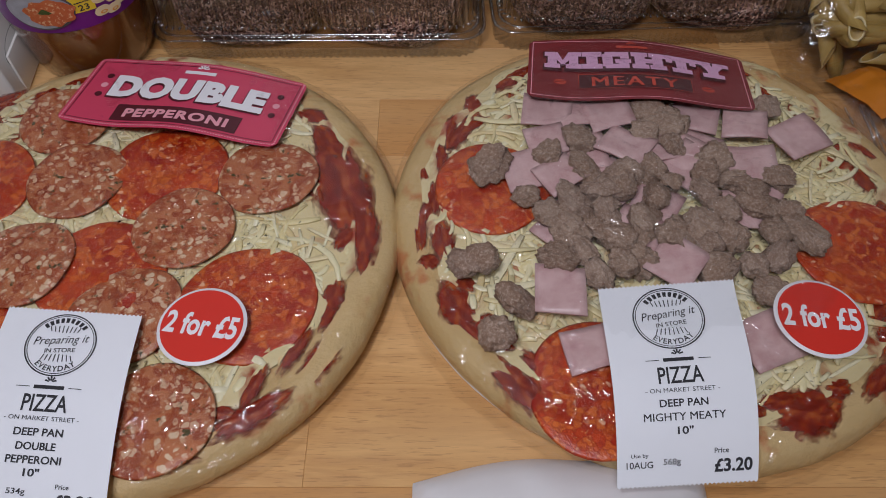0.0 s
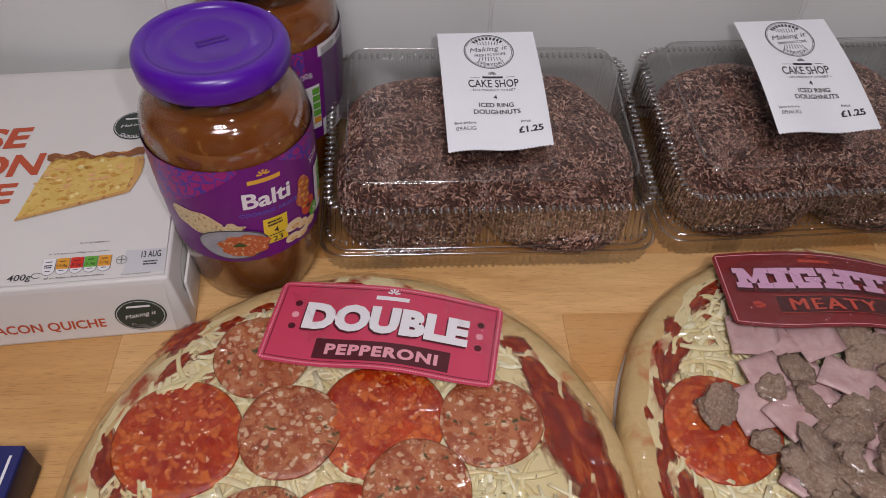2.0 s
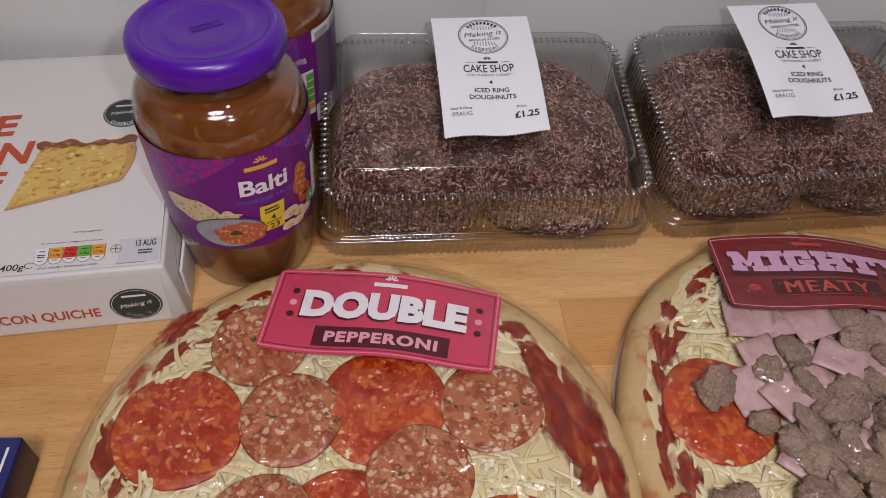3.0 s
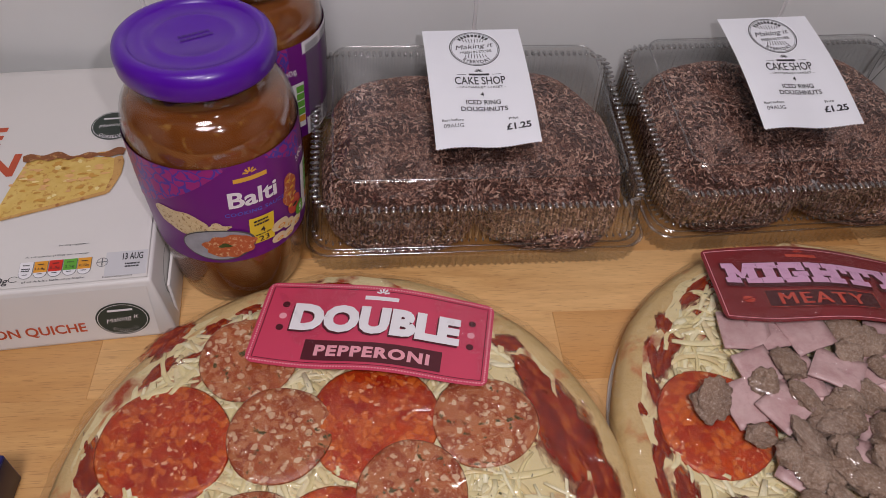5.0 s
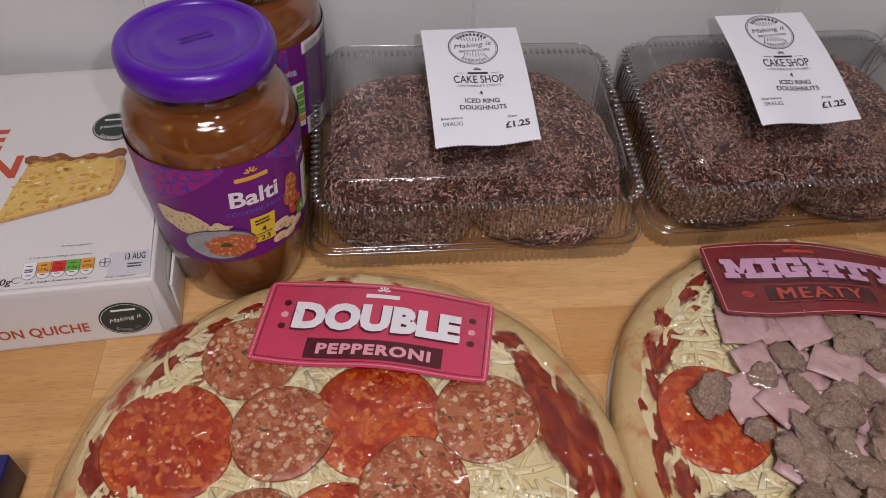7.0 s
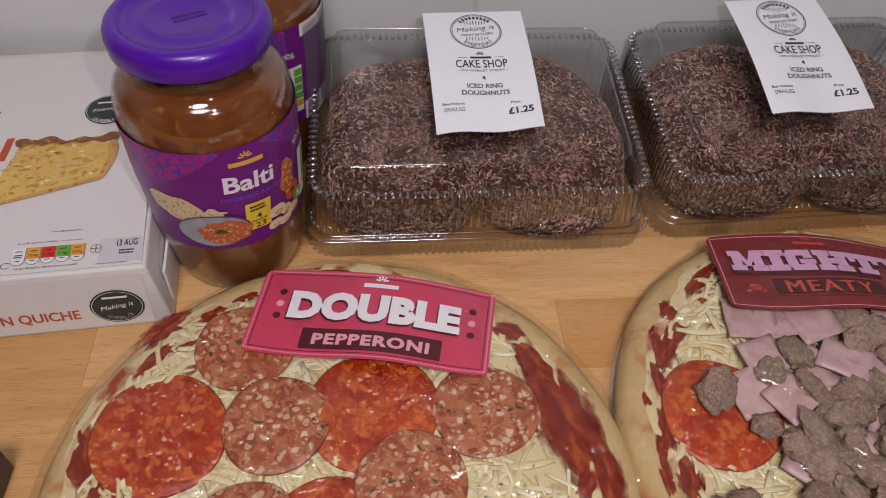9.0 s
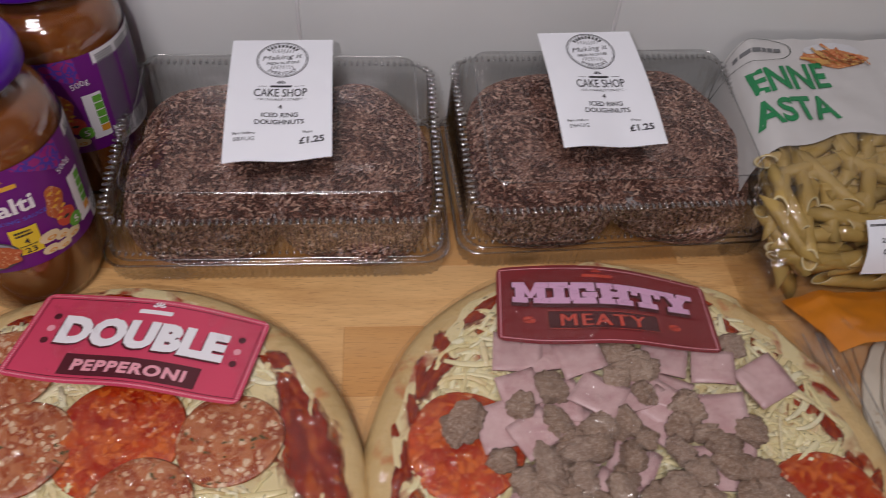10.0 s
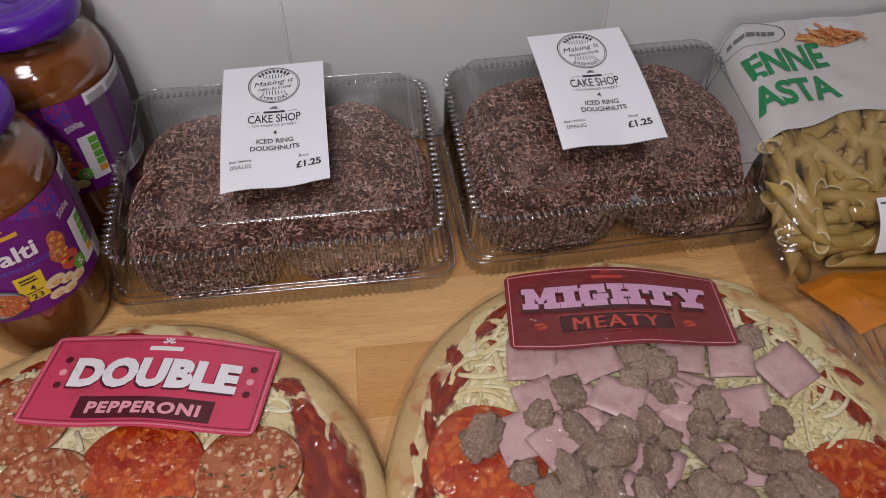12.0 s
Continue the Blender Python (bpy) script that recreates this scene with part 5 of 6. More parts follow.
def cake_tray(m, label, corners, skew):
    """Hinged clear tray, 0.19 m wide, with a fluted base and a lid that rises to the back."""
    t = thing("cake_tray", label, "food tray", m, "clear trays of doughnuts")
    n, waves = 900, 150

    def ring(hx, hy, rc, z, flute=0.0, cy=0.0, slope=0.0):
        return [(x, y + cy, z + slope * (y + 0.06)) for x, y in ring_pts(hx, hy, rc, n, flute, waves)]

    base = [ring(0.0985, 0.0655, 0.014, 0.0138), ring(0.0972, 0.0640, 0.014, 0.0122, 0.0010), ring(0.0960, 0.0628, 0.014, 0.0008, 0.0020), ring(0.0800, 0.0490, 0.012, 0.0006)]
    part("tray_base", loft(base), "clamshell", t, "fluted clear plastic base")
    flange = [ring(0.0985, 0.0655, 0.014, 0.0142), ring(0.0950, 0.0625, 0.014, 0.0150), ring(0.0940, 0.0616, 0.014, 0.0200, 0.0004)]
    wall = flange[2:] + [ring(0.0922, 0.0603, 0.013, 0.0230, 0.0024), ring(0.0917, 0.0600, 0.013, 0.0300, 0.0027), ring(0.0910, 0.0596, 0.013, 0.0390, 0.0027, 0.0, 0.11), ring(0.0905, 0.0592, 0.013, 0.0440, 0.0018, -0.0005, 0.165)]
    crown = wall[-1:] + [ring(0.0880, 0.0572, 0.012, 0.0475, 0.0010, -0.0010, 0.165), ring(0.0862, 0.0560, 0.012, 0.0495, 0.0004, -0.0012, 0.16), ring(0.0828, 0.0540, 0.010, 0.0556, 0.0, -0.0015, 0.15), ring(0.0815, 0.0530, 0.010, 0.0578, 0.0, -0.0015, 0.145), ring(0.0798, 0.0516, 0.010, 0.0584, 0.0, -0.0015, 0.145), ring(0.050, 0.030, 0.008, 0.0584, 0.0, 0.0, 0.145)]
    part("lid_flange", loft(flange, False), "clamshell", t, "flat clear flange of the lid")
    part("lid_wall", loft(wall, False), "ribbed", t, "ribbed clear plastic wall of the lid")
    part("tray_lid", loft(crown), "clamshell", t, "clear plastic lid")
    bm = bmesh.new()
    for hx, hy, z, sl, r, count in ((0.0918, 0.0604, 0.0442, 0.165, 0.0014, 150), (0.0945, 0.0620, 0.0205, 0.0, 0.0008, 150)):
        for x, y in ring_pts(hx, hy, 0.013, count):
            out = 0.0 if abs(x) > hx - 0.006 else 90.0 if abs(y) > hy - 0.006 else math.degrees(math.atan2(math.copysign(1, y), math.copysign(1, x)))
            bmesh.ops.create_icosphere(bm, subdivisions=2, radius=r, matrix=Matrix.Translation((x, y, z + sl * (y + 0.06))) @ pose(0, 0, 0, 0, 0, out) @ Matrix.Diagonal((2.2, 0.85, 0.9, 1)))
    part("beaded_rim", bm, "bead", t, "row of moulded beads", kind="stuff")
    # Added glossy tubes imitate the highlight lines along the plastic's edges.
    for name, hx, hy, rc, z, sl, r in (("flange_edge", 0.0986, 0.0656, 0.014, 0.0146, 0.0, 0.0006), ("flange_edge", 0.0948, 0.0624, 0.014, 0.0160, 0.0, 0.0006), ("lid_edge", 0.0812, 0.0528, 0.010, 0.0578, 0.145, 0.0004)):
        line = ring_pts(hx, hy, rc, 180)
        rings = []
        for k in range(7):
            a = math.pi * 2 * k / 6
            grow = 1 + r * math.cos(a) / 0.06
            rings.append([(x * grow, y * grow, z + r * math.sin(a) + sl * (y + 0.06)) for x, y in line])
        part(name, loft(rings, False), "clear_tube", t, "added clear tube that draws the bright line of the edge")
    hinge = [[(x, 0.0630 + 0.0050 * v, 0.0120 + 0.0030 * math.sin(x * 900) * (1 - v)) for x in (-0.07 + 0.14 * k / 60 for k in range(61))] for v in (0.0, 0.5, 1.0)]
    part("hinge", grid(60, 2, lambda u, v: hinge[round(v * 2)][round(u * 60)]), "clamshell", t, "folded clear hinge")
    for x in (-0.060, 0.062):
        part("closing_tab", box(x - 0.0085, x + 0.0085, -0.0661, -0.0645, 0.0032, 0.0138, 0.0005), "clamshell", t, "clear closing tab")
    inv = m.inverted()
    lines = [("4", 0.0562, 0.0030, 0.0022), ("ICED RING", 0.0622, 0.0032, 0.0200), ("DOUGHNUTS", 0.0672, 0.0032, 0.0268)]
    low = [("Best before", 0.0108, 0.0748, 0.0017, 0.0120, 0.01), ("09AUG", 0.0110, 0.0788, 0.0026, 0.0112, 0.0), ("Price", 0.0452, 0.0748, 0.0018, 0.0052, 0.01), ("£1.25", 0.0475, 0.0805, 0.0044, 0.0138, 0.03)]
    market_label(t, [inv @ Vector(c) for c in corners], "white paper scale label folded over the lid", lines, low, 58, shape=skew, cake=True)
    return t


def bow(u, v):
    return 0.0025 * math.sin(math.pi * v) + 0.0012 * math.sin(2.5 * math.pi * u) * v


tray_a = pose(-0.0745, 0.4150, 0, 0, 0, 0.6)
tray_b = pose(0.1262, 0.4262, 0, 0, 0, 2.8)
cake_tray(tray_a, "clear plastic tray holding chocolate ring doughnuts beside the jars", ((-0.1025, 0.4640, 0.0865), (-0.0437, 0.4660, 0.0870), (-0.0415, 0.3778, 0.0698), (-0.0998, 0.3726, 0.0698)), bow)
cake_tray(tray_b, "clear plastic tray holding chocolate ring doughnuts beside the pasta bag", ((0.0810, 0.4670, 0.0935), (0.1395, 0.4705, 0.0940), (0.1478, 0.3870, 0.0728), (0.0875, 0.3843, 0.0724)), bow)
first = None
for tray in (tray_a, tray_b):
    up = 0.003 if tray is tray_b else 0.0
    for dx, dy, dz, tilt, turn in ((-0.0430, -0.0175, 0.0260, 18, 0), (0.0430, -0.0185, 0.0265, 20, 170), (-0.0385, 0.0120, 0.0305, 16, 100), (0.0390, 0.0105, 0.0315, 14, 215)):
        m = tray @ pose(dx, dy, dz + up, tilt + 1000 * up) @ pose(0, 0, 0, 0, 0, turn)
        if first is None:
            first = doughnut(m)
        else:
            copy_thing(first, m)


# ---- quiche carton ----
def quiche_carton():
    m = pose(-0.2380, 0.3090, 0, 0, 0, 5.1)
    t = thing("quiche_carton", "white carton with red lettering and a quiche picture", "food box", m)
    bm = box(-0.200, 0.0, 0.0, 0.1810, 0.0, 0.0375, 0.0016)
    for v in bm.verts:
        if v.co.z > 0.02:
            v.co.z += 0.060 * v.co.y
            v.co.y += 0.006 * (1 if v.co.y < 0.01 else 0)
            v.co.x -= 0.006 if v.co.x > -0.01 else 0
    part("carton", bm, "carton", t)
    part("end_flap", box(-0.0015, 0.0, 0.012, 0.165, 0.003, 0.026, 0.0004), "carton", t, "tucked end flap")

    def top(x, y, lift=0.0):
        return Vector((x, y, 0.0378 + 0.060 * y + lift + 0.0016 * math.sin(math.pi * min(1, max(0, y / 0.1775)))))

    sheet = part("printed_panel", grid(20, 20, lambda u, v: top(-0.1985 + 0.1905 * u, 0.008 + 0.168 * v)), "carton", t)
    pr = Print(lambda x, y, lift=0.0: top(x, -y, lift), sheet)
    for body, xr, y, w in (("CHEESE", -0.0930, 0.1155, 0.0900), ("& BACON", -0.0815, 0.0920, 0.1080), ("QUICHE", -0.0920, 0.0690, 0.0980)):
        pr.text(body, xr - w / 2, -y, 0.0180, w, "quiche_red", 0.035, shear=0.14, turn=-0.02)
    pr.ring(-0.1500, -0.1500, 0.0260, 0.0130, 0.0006, "stamp")
    pr.rows_of_bars(-0.1500, -0.1500, 0.036, 0.006, 1, "grey_ink")
    pr.bar(-0.1500, -0.1560, 0.012, 0.0012, "grey_ink")
    pr.bar(-0.1500, -0.1440, 0.014, 0.0012, "grey_ink")
    pr.shape("quiche_picture", [(-0.0888, -0.0505), (-0.060, -0.0585), (-0.0330, -0.0665), (-0.0300, -0.0800), (-0.0285, -0.0925), (-0.0360, -0.0945), (-0.0520, -0.0965), (-0.0680, -0.0965), (-0.0770, -0.0985), (-0.0830, -0.0760)], "quiche_fill", label="photograph of a quiche slice")
    crumbs = random.Random(6)
    for k in range(60):
        u, v = crumbs.random(), crumbs.random() ** 0.7
        x, y = -0.0845 + 0.050 * u, -(0.0555 + 0.0125 * u + 0.033 * v)
        if x < -0.0842 + 0.17 * (0.098 + y) - 0.003:
            continue
        rx, ry = crumbs.uniform(0.0010, 0.0028), crumbs.uniform(0.0006, 0.0014)
        pr.shape("filling_picture", [(x + rx * math.cos(a) * (1 + 0.25 * math.sin(3 * a + k)), y + ry * math.sin(a) * (1 + 0.2 * math.cos(2 * a + k))) for a in (6.283 * j / 14 for j in range(14))], ("bacon", "crumb", "quiche_pale", "bacon", "crumb")[k % 5], 2 + 0.1 * (k % 5))
    low_edge = [(-0.0890, -0.0500), (-0.0600, -0.0575), (-0.0330, -0.0652), (-0.0318, -0.0682), (-0.0600, -0.0602), (-0.0880, -0.0520)]
    pr.shape("pastry_picture", low_edge, "pastry_pale", 3)
    pr.shape("pastry_picture", [(-0.0345, -0.0660), (-0.0318, -0.0660), (-0.0290, -0.0730), (-0.0268, -0.0800), (-0.0262, -0.0900), (-0.0278, -0.0945), (-0.0318, -0.0935), (-0.0312, -0.0800)], "pastry_pale", 3)
    rim = [(-0.0262 - 0.0545 * k / 24, -0.0985 - 0.0016 * math.sin(k * 0.9) - 0.0014 * math.sin(k * 0.37 + 1)) for k in range(25)]
    under = [(-0.0800 + 0.0525 * k / 24, -0.0945 + 0.0010 * math.sin(k * 1.3)) for k in range(25)]
    for k in range(24):
        pr.shape("pastry_picture", [rim[k], rim[k + 1], under[23 - k], under[24 - k]], "quiche_crust", 4)
    pr.disc(-0.0355, -0.1215, 0.0125, 0.0125, "stamp")
    pr.arc_text("OURSELVES", -0.0355, -0.1215, 0.0098, 0.0024, 90, 270, "white_ink", up=False)
    pr.ring(-0.0355, -0.1215, 0.0117, 0.0117, 0.0003, "white_ink", 2)
    pr.text("Making it", -0.0355, -0.1215, 0.0034, 0.0165, "white_ink", 0.0, 2, shear=0.3, turn=-0.14)
    pr.bar(-0.0355, -0.1275, 0.012, 0.0014, "white_ink", 2)
    pr.text("400g", -0.0785, -0.0120, 0.0050, 0.0115, "ink", 0.01, shear=0.1)
    pr.ring(-0.0705, -0.0130, 0.0024, 0.0018, 0.0004, "ink", a0=40, a1=320, n=20)
    pr.text("A 1/4 quiche (100g) can contain", -0.0520, -0.0258, 0.0013, 0.0300, "ink", 0.0)
    for k, (c, body) in enumerate((("white_ink", ""), ("amber", "13.8g"), ("red", "5.5g"), ("nut_green", "2.5g"), ("amber", "0.72g"))):
        x = -0.0655 + 0.0068 * k
        pr.bar(x, -0.0193, 0.0066, 0.0072, "grey_ink", 1, n=2)
        pr.disc(x, -0.0158, 0.0033, 0.0032, "grey_ink", 1, n=20)
        pr.bar(x, -0.0193, 0.0062, 0.0068, c, 2, n=2)
        pr.disc(x, -0.0157, 0.0030, 0.0029, "white_ink", 1.5, n=20)
        pr.rows_of_bars(x, -0.0206, 0.0030, 0.0010, 1, "ink", 3)
        pr.rows_of_bars(x, -0.0148, 0.0024, 0.0009, 1, "ink", 3)
        if body:
            pr.text(body, x, -0.0177, 0.0018, 0.0046, "ink", 0.0, 3)
        else:
            pr.rows_of_bars(x, -0.0177, 0.0040, 0.0024, 2, "ink", 3)
    pr.text("of an Adult's Reference Intake", -0.0520, -0.0108, 0.0013, 0.0290, "ink", 0.0)
    pr.ring(-0.0300, -0.0190, 0.0028, 0.0028, 0.0003, "grey_ink", n=20)
    for turn in (0.0, 1.571):
        pr.bar(-0.0300, -0.0190, 0.0046, 0.0005, "grey_ink", 2, turn=turn)
    pr.text("Serving suggestion", -0.0450, -0.0320, 0.0013, 0.0145, "ink", 0.0)
    pr.bar(-0.0185, -0.0175, 0.0200, 0.0150, "sticker_grey", 0.5, n=3, name="date_sticker")
    pr.text("13 AUG", -0.0155, -0.0215, 0.0042, 0.0098, "ink", 0.02)
    pr.rows_of_bars(-0.0155, -0.0160, 0.007, 0.0034, 2, "ink")
    pr.text("Keep refrigerated", -0.0220, -0.0095, 0.0012, 0.0140, "ink", 0.0)

    side = Print(lambda x, y, lift=0.0: Vector((-0.0052 * y / 0.030 + 0.0008 + lift, x, y)), t, 0.0003)
    side.ring(0.0330, 0.0200, 0.0200, 0.0088, 0.0006, "stamp", a0=0, a1=360)
    side.bar(0.0330, 0.0200, 0.0240, 0.0034, "grey_ink")

    def front(x, y, lift=0.0):
        return Vector((x, 0.0064 * (1 - y / 0.0375) - 0.0006 - lift, 0.0375 - y))

    pr = Print(front, part("front_panel", grid(12, 4, lambda u, v: front(-0.198 + 0.189 * u, 0.003 + 0.032 * v)), "carton", t), 0.0003)
    pr.text("CHEESE & BACON QUICHE", -0.0905, 0.0262, 0.0070, 0.0950, "quiche_red", 0.018)
    pr.disc(-0.0246, 0.0225, 0.0130, 0.0105, "stamp")
    pr.arc_text("OURSELVES", -0.0246, 0.0225, 0.0080, 0.0022, 90, 270, "white_ink", up=False)
    pr.ring(-0.0246, 0.0225, 0.0121, 0.0097, 0.0003, "white_ink", 2)
    pr.text("Making it", -0.0246, 0.0225, 0.0034, 0.0165, "white_ink", 0.0, 2, shear=0.3, turn=-0.14)
    pr.bar(-0.0246, 0.0165, 0.012, 0.0013, "white_ink", 2)


quiche_carton()


# ---- tablet carton ----
def tablet_carton():
    t = thing("tablet_carton", "small dark blue carton of tablets with white lettering", "medicine box", pose(-0.2945, 0.2320, 0, 0, 0, -1.5))
    part("carton", box(-0.105, 0.0, -0.062, 0.0, 0.0, 0.0210, 0.0006), "navy", t)
    part("end_panel", box(-0.0012, 0.0004, -0.0610, -0.0010, 0.0010, 0.0200, 0.0002), "navy_side", t, "dark end panel")
    pr = Print(lambda x, y, lift=0.0: Vector((x, -y, 0.0210 + lift)), t)
    pr.bar(-0.0042, 0.0330, 0.0012, 0.0560, "white_ink", n=1, name="white_stripe")
    pr.text("PARACETAMOL", -0.0480, 0.0215, 0.0055, 0.0600, "white_ink", 0.015, shear=0.1)
    pr.text("TABLETS", -0.0335, 0.0320, 0.0055, 0.0340, "white_ink", 0.015, shear=0.1)
    pr.bar(-0.0330, 0.0095, 0.0160, 0.0022, "white_ink")


tablet_carton()


# ---- bag of penne ----
def bag_height(u, v):
    rise = [(0.0, 0.010), (0.04, 0.030), (0.12, 0.050), (0.3, 0.063), (0.5, 0.069), (0.75, 0.072), (0.92, 0.076), (1.0, 0.080)]
    h = np.interp(v, [p[0] for p in rise], [p[1] for p in rise])
    e = min(1.0, u / 0.10, (1 - u) / 0.10)
    return float(h) * (0.30 + 0.70 * math.sqrt(max(0.0, 1 - (1 - e) ** 2)))


def penne_mesh():
    n, r, ri, L = 14, 0.0045, 0.0034, 0.0200
    bm = bmesh.new()
    rows = []
    for rad, end in ((r, -1), (r, -0.33), (r, 0.33), (r, 1), (ri, 1), (ri, -1)):
        row = []
        for k in range(n):
            a = 2 * math.pi * k / n
            x, y = rad * math.cos(a), rad * math.sin(a)
            shift = (x * 1.25 if end > 0.9 else x * 1.25 if end < -0.9 else 0)
            row.append(bm.verts.new((x, y, L * end + shift)))
        rows.append(row)
    for a, b in zip(rows, rows[1:] + rows[:1]):
        for k in range(n):
            bm.faces.new((a[k], a[(k + 1) % n], b[(k + 1) % n], b[k]))
    me = finish(bm)
    me.materials.append(M["penne"]), me.materials.append(M["penne_cut"])
    for p in me.polygons:
        rad = [math.hypot(*me.vertices[i].co[:2]) for i in p.vertices]
        p.material_index = 1 if max(rad) - min(rad) > 0.0006 else 0
    return me


def pasta_bag():
    x0, y0, W, D = 0.1955, 0.3190, 0.205, 0.1680
    t = thing("pasta_bag", "part-printed clear plastic bag full of dry penne", "pasta bag", pose(x0, y0, 0, 0, 0, 1.0))
    rng = random.Random(12)

    def surf(u, v, lift=0.0):
        ripple = 0.0016 * noise.noise(Vector((u * 9, v * 7, 1))) + 0.0007 * noise.noise(Vector((u * 30, v * 22, 4)))
        lean = 0.020 * v * (1 - u)
        return Vector((u * W + lean, v * D, max(0.0006, bag_height(u, v) + ripple * min(1, 12 * u, 12 * v) + lift)))

    edge = lambda u: 0.40 + 0.10 * math.sin(min(1.0, u * 2.2) * 1.57) + 0.012 * math.sin(u * 25)
    part("clear_film", grid(48, 24, lambda u, v: surf(u, v * edge(u))), "bag_film", t, "clear film window")
    part("printed_film", grid(48, 30, lambda u, v: surf(u, edge(u) + v * (1 - edge(u)))), "bag_white", t, "white printed film")
    part("bag_underside", grid(8, 8, lambda u, v: (u * W + 0.004, v * D, 0.0006)), "bag_film", t, "clear film underside")
    part("bag_seam", grid(30, 2, lambda u, v: Vector((u * W, -0.0035 * v, 0.009 - 0.006 * v + 0.0012 * math.sin(u * 60)))), "bag_film", t, "crimped clear seam")
    pr = Print(lambda x, y, lift=0.0: surf(x, y, lift), part("print_backing", grid(4, 4, lambda u, v: surf(0.3 + 0.02 * u, 0.8 + 0.02 * v, 0.0002)), "bag_white", t), 0.0006)
    flip = Print(lambda x, y, lift=0.0: surf(x / W, 1 - y / D, lift + 0.0003), pr.owner, 0.0006)
    flip.text("ENNE", 0.0405, 0.0350, 0.0215, 0.0560, "green", 0.03, turn=-0.10)
    flip.text("ASTA", 0.0368, 0.0640, 0.0220, 0.0560, "green", 0.03, turn=-0.10)
    flip.ring(0.0240, 0.0100, 0.0240, 0.0095, 0.0007, "stamp")
    flip.rows_of_bars(0.0240, 0.0100, 0.032, 0.0055, 1, "grey_ink")
    flip.shape("bowl_picture", [(0.0790 + 0.0220 * math.cos(a), 0.0105 - 0.0060 * math.sin(a)) for a in (6.283 * k / 30 for k in range(30))], "sticker_grey", 0.6)
    flip.shape("pasta_picture", [(0.0800 + 0.0250 * math.cos(a) * (1 + 0.10 * math.sin(5 * a)), 0.0175 - 0.0070 * math.sin(a) * (1 + 0.12 * math.cos(4 * a))) for a in (6.283 * k / 40 for k in range(40))], "pasta_photo", 1)
    for k in range(34):
        a, d = rng.uniform(0, 6.283), math.sqrt(rng.random())
        flip.bar(0.0800 + 0.0225 * d * math.cos(a), 0.0175 + 0.0068 * d * math.sin(a), rng.uniform(0.008, 0.014), 0.0019, rng.choice(("pasta_photo", "pastry_pale", "dish", "quiche_crust")), 1.5 + k % 3, turn=rng.uniform(-0.5, 0.9))
    flip.rows_of_bars(0.1320, 0.0660, 0.014, 0.0020, 1, "ink")
    mesh = penne_mesh()
    made = []
    for layer, count in ((0, 88), (1, 80)):
        tries = 0
        got = 0
        while got < count and tries < 4000:
            tries += 1
            u, v = rng.uniform(0.09, 0.93), rng.uniform(0.09, 0.58)
            if u < 0.16 and v > 0.34:
                continue
            if layer == 0 and any((u - a) ** 2 * 1.5 + (v - b) ** 2 < 0.0036 for a, b in made):
                continue
            if layer == 0:
                made.append((u, v))
            got += 1
            h = bag_height(u, v)
            du = (bag_height(min(1, u + 0.03), v) - bag_height(max(0, u - 0.03), v)) / (0.06 * W)
            dv = (bag_height(u, min(1, v + 0.03)) - bag_height(u, max(0, v - 0.03))) / (0.06 * D)
            nrm = Vector((-du, -dv, 1)).normalized()
            z = h - (0.0062 + layer * 0.009 + rng.uniform(0, 0.003)) / max(0.5, nrm.z)
            a = rng.uniform(0, 6.28) if rng.random() < 0.6 else rng.gauss(0.5, 0.4)
            if v < 0.24:
                a = rng.choice((0, math.pi)) + rng.gauss(0, 0.3) * (v / 0.24)
            if u < 0.17:
                a = rng.choice((1.57, -1.57)) + rng.gauss(0, 0.2)
                v = max(v, 0.17)
            along = Vector((math.cos(a), math.sin(a), 0))
            along = (along - nrm * along.dot(nrm)).normalized()
            side = nrm.cross(along)
            rot = Matrix((side, nrm, along)).transposed().to_4x4() @ Matrix.Rotation(rng.uniform(0, 6.28), 4, "Z")
            ob = part("penne", mesh, "penne", t, "pale yellow dry penne tube" if not made[1:] else "")
            ob.matrix_basis = Matrix.Translation((u * W + 0.002, v * D, max(0.006, z))) @ rot
    lab, w, h = paper_label(t, [surf(0.290, 0.142, 0.0040), surf(0.60, 0.157, 0.0040), surf(0.60, 0.024, 0.0110), surf(0.290, 0.022, 0.0110)], "white paper date label", 0, lambda u, v: 0.004 * math.sin(math.pi * v))
    lab.rows_of_bars(0.008, 0.0030, 0.0125, 0.0022, 1, "ink")
    lab.text("2.175 JUN/2024", 0.0245, 0.0120, 0.0034, 0.0330, "ink", 0.03)
    lab.text("01:44", 0.0150, 0.0182, 0.0032, 0.0110, "ink", 0.03)
    lab.text("P", 0.0320, 0.0190, 0.0030, 0.0022, "ink", 0.01)


pasta_bag()


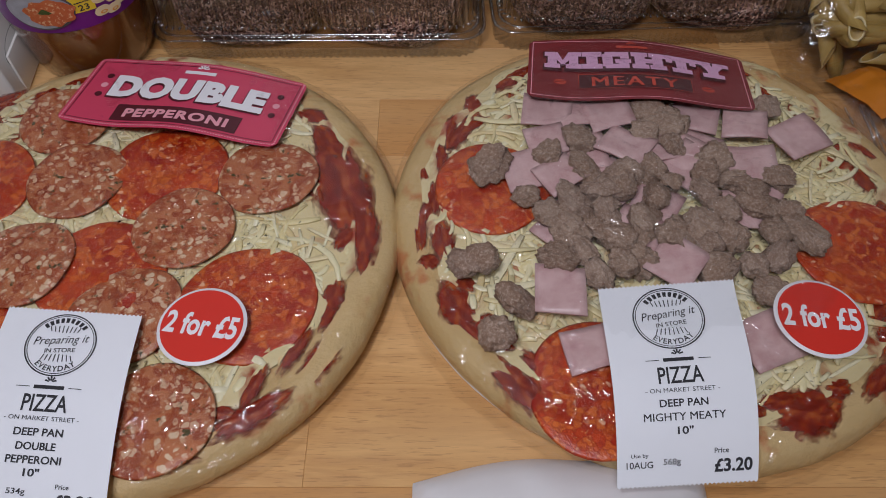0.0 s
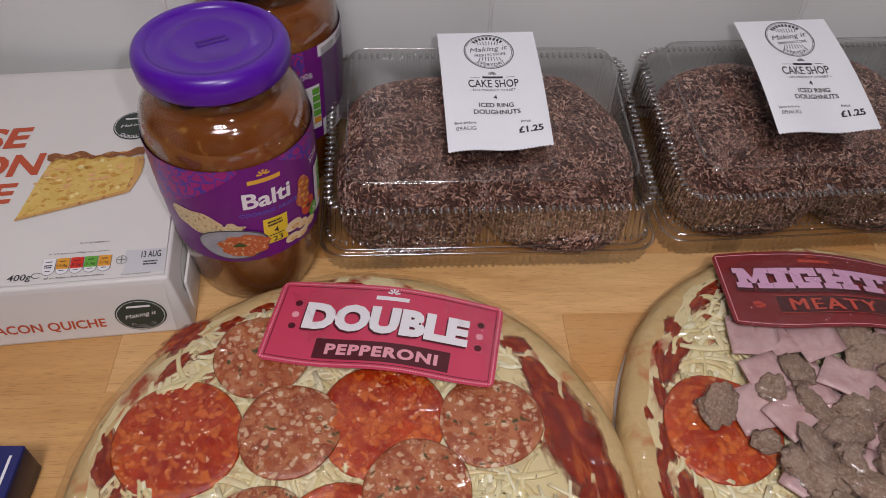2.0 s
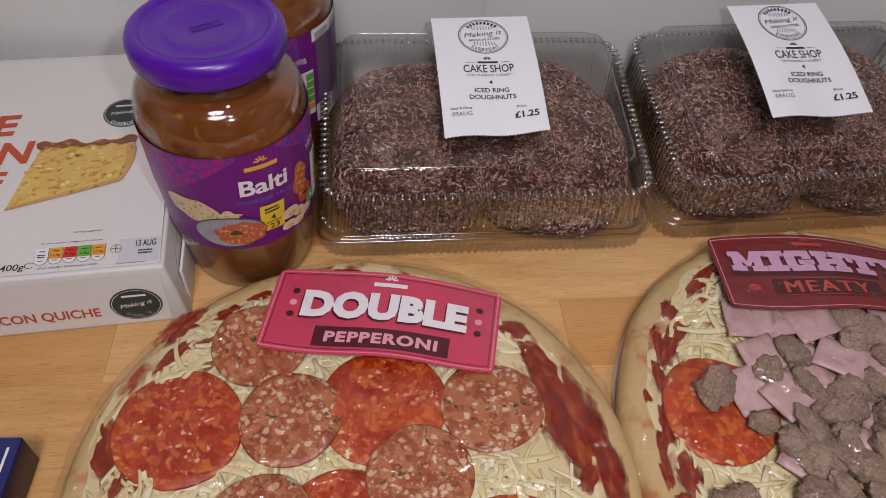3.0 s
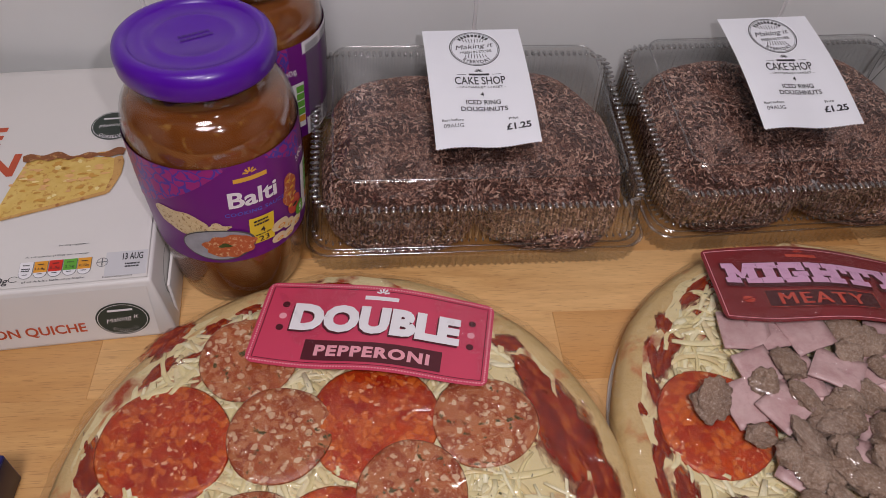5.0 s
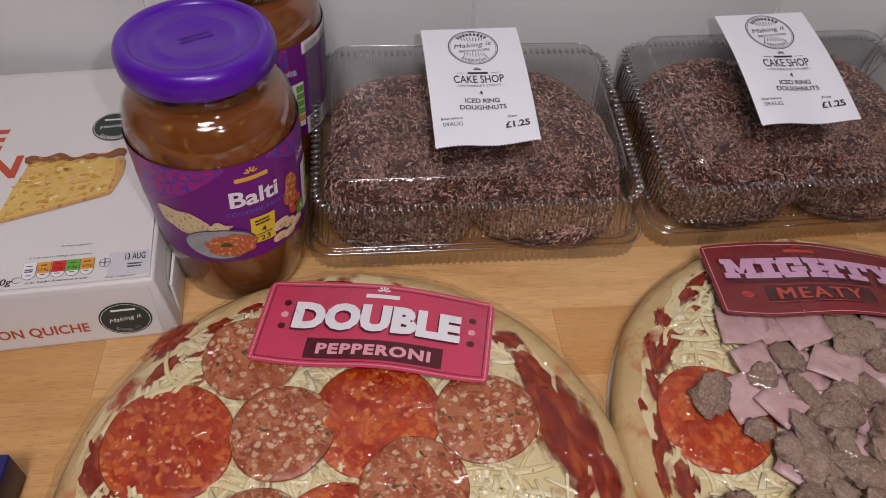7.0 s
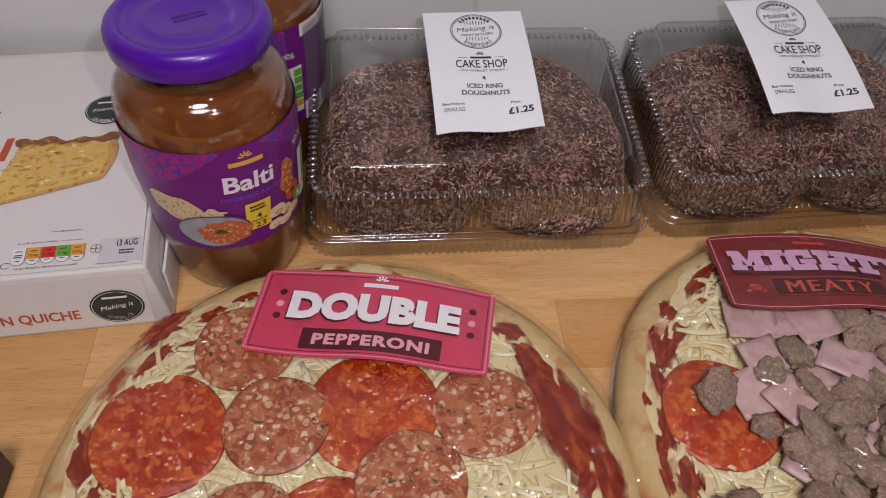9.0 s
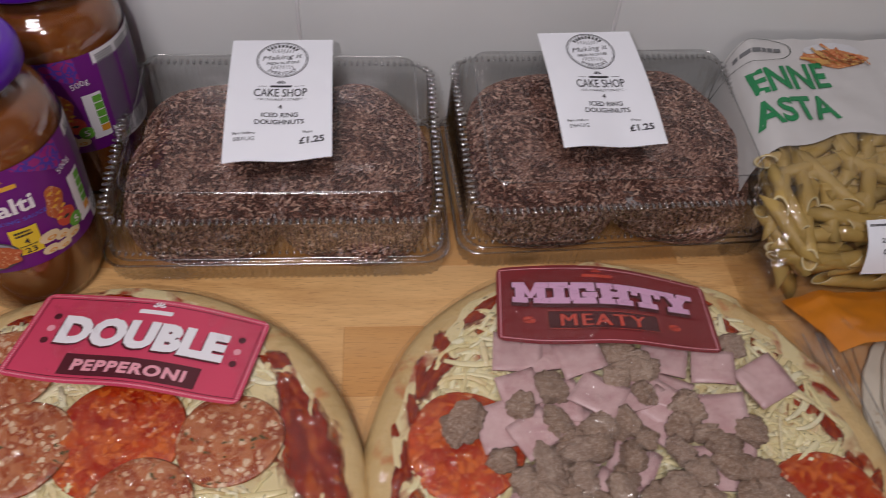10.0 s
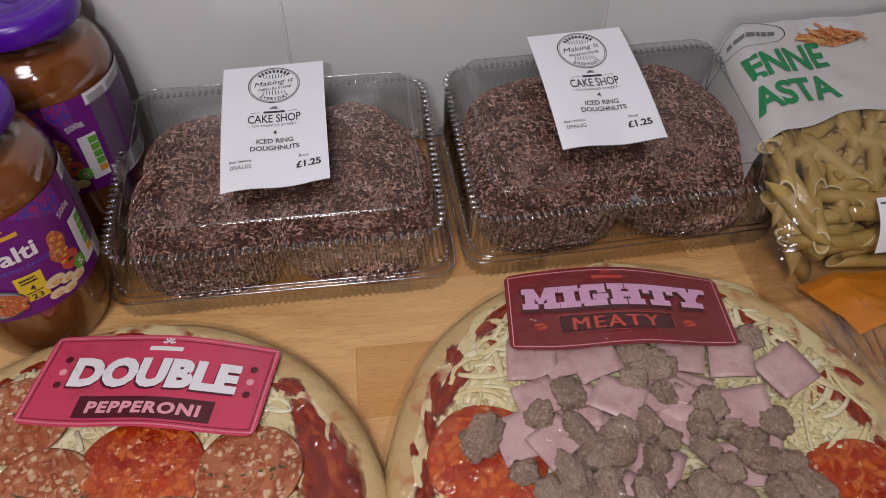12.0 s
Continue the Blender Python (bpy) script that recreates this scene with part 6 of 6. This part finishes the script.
# ---- wraps in their bag ----
def wraps_bag():
    t = thing("tortilla_pack", "clear packet of flour tortilla wraps with an orange band", "tortilla pack", pose(0.2200, 0.0960, 0, 0, 0, 0))
    rng = random.Random(3)
    for k in range(5):
        R = 0.125

        def wav(a, r, z):
            return r * (1 + 0.012 * math.sin(3 * a + k) + 0.022 * noise.noise(Vector((math.cos(a) * 3, math.sin(a) * 3, 3.7 * k))) + 0.010 * noise.noise(Vector((math.cos(a) * 11, math.sin(a) * 11, 2.1 * k)))), z + 0.0010 * math.sin(4 * a + 2 * k) * (r / R)

        ob = part("tortilla", lathe([(0, 0.0022), (R * 0.7, 0.0022), (R * 0.99, 0.0018), (R, 0.0009), (R * 0.98, 0.0), (0, 0.0)], 140, wav), "tortilla", t, "speckled flour tortilla" if k == 0 else "")
        ob.matrix_basis = pose(0.141 + 0.0085 * k + rng.uniform(-0.002, 0.002), 0.118 + rng.uniform(-0.002, 0.002), 0.002 + 0.0026 * k)

    def top(u, v, lift=0.0):
        z = 0.0235 * min(1, 8 * u + 0.12, 8 * (1 - u) + 0.12) * (1 if v < 0.80 else max(0.2, 1 - (v - 0.80) * 3.2))
        z += 0.0016 * noise.noise(Vector((u * 8, v * 10, 7))) * min(1, 10 * u) + (0.0050 if u < 0.14 else 0.0010) * abs(noise.noise(Vector((u * 42 + v * 5, v * 5, 2))))
        return Vector((-0.006 + u * 0.23 + 0.004 * math.sin(v * 9) * (1 - u), v * 0.235, max(0.0008, z + lift)))

    part("clear_film", grid(48, 48, lambda u, v: top(u, v)), "bag_film", t, "crinkled clear film")
    band = part("orange_band", grid(40, 14, lambda u, v: top(0.020 + 0.045 * (1 - v) + 0.93 * u, 0.790 + 0.190 * v + 0.012 * math.sin(u * 2.5), 0.0012 + 0.0014 * noise.noise(Vector((u * 14, v * 5, 9))))), "orange", t, "translucent orange printed band")
    for k in range(6):
        path = [Vector((0.002 + 0.0032 * k + 0.0016 * math.sin(9 * q + 2 * k) + 0.010 * q * q * (k % 2), 0.02 + 0.185 * q, 0.0060 + 0.0020 * (k % 3) + 0.0012 * math.sin(14 * q + k))) for q in (j / 40 for j in range(41))]
        part("film_fold", grid(40, 6, lambda u, v: path[round(u * 40)] + Vector((math.cos(v * 6.283), 0, math.sin(v * 6.283))) * 0.0007), "clear_tube", t, "creased film fold")
    part("inner_edge", grid(3, 40, lambda u, v: top(0.018 + 0.03 * u, 0.05 + 0.80 * v, -0.003)), "bag_film", t, "folded film edge")


wraps_bag()


# ---- white packet at the front edge ----
def white_packet():
    t = thing("white_packet", "crumpled white plastic packet on the worktop", "packet", pose(0.0, 0.0, 0, 0, 0, 0))

    def f(u, v):
        x = -0.012 + 0.115 * u
        back = 0.094 + 0.010 * math.sin(min(1, u * 2.2) * 1.57) - 0.006 * max(0, u - 0.45)
        y = -0.06 + (back + 0.06) * v
        e = min(1, u * 7, (1 - u) * 7, (1 - v) * 12, v * 8)
        z = 0.0012 + 0.010 * math.sqrt(max(0, e)) + 0.0016 * noise.noise(Vector((u * 10, v * 12, 3))) * e
        return (x, y, z)

    part("wrapper", grid(40, 40, f), "bag_paper", t)
    part("wrapper_underside", grid(4, 4, lambda u, v: (-0.010 + 0.111 * u, -0.058 + 0.150 * v, 0.0008)), "bag_paper", t)


white_packet()


# ---- staves of the worktop and tiles of the wall ----
def stave_mesh(L, W, T=0.04):
    return finish(box(0, L, 0, W, -T, 0, 0.00015, 1), False)


rng = random.Random(77)
STAVE_W = 0.0445
shared = {L: stave_mesh(L - 0.00006, STAVE_W - 0.00006) for L in (0.24, 0.31, 0.38, 0.46)}
y = -0.085
while y < WALL_Y - 0.012:
    x = -0.92 - rng.uniform(0, 0.3)
    while x < 0.92:
        L = rng.choice(list(shared))
        ob = part("stave", shared[L], "wood", worktop)
        ob.location = (x, y, rng.uniform(-0.00004, 0.0))
        x += L
    y += STAVE_W
tile_me = finish(box(0.0010, TILE - 0.0010, 0.0, 0.007, 0.0010, 0.25 - 0.0010, 0.0007, 2))
for k in range(-4, 5):
    for r in range(2):
        ob = part("tile", tile_me, "tile", wall)
        ob.matrix_basis = pose(-0.0665 + TILE * k, WALL_Y, 0.25 * r + 0.0008, 0, 0, 0)
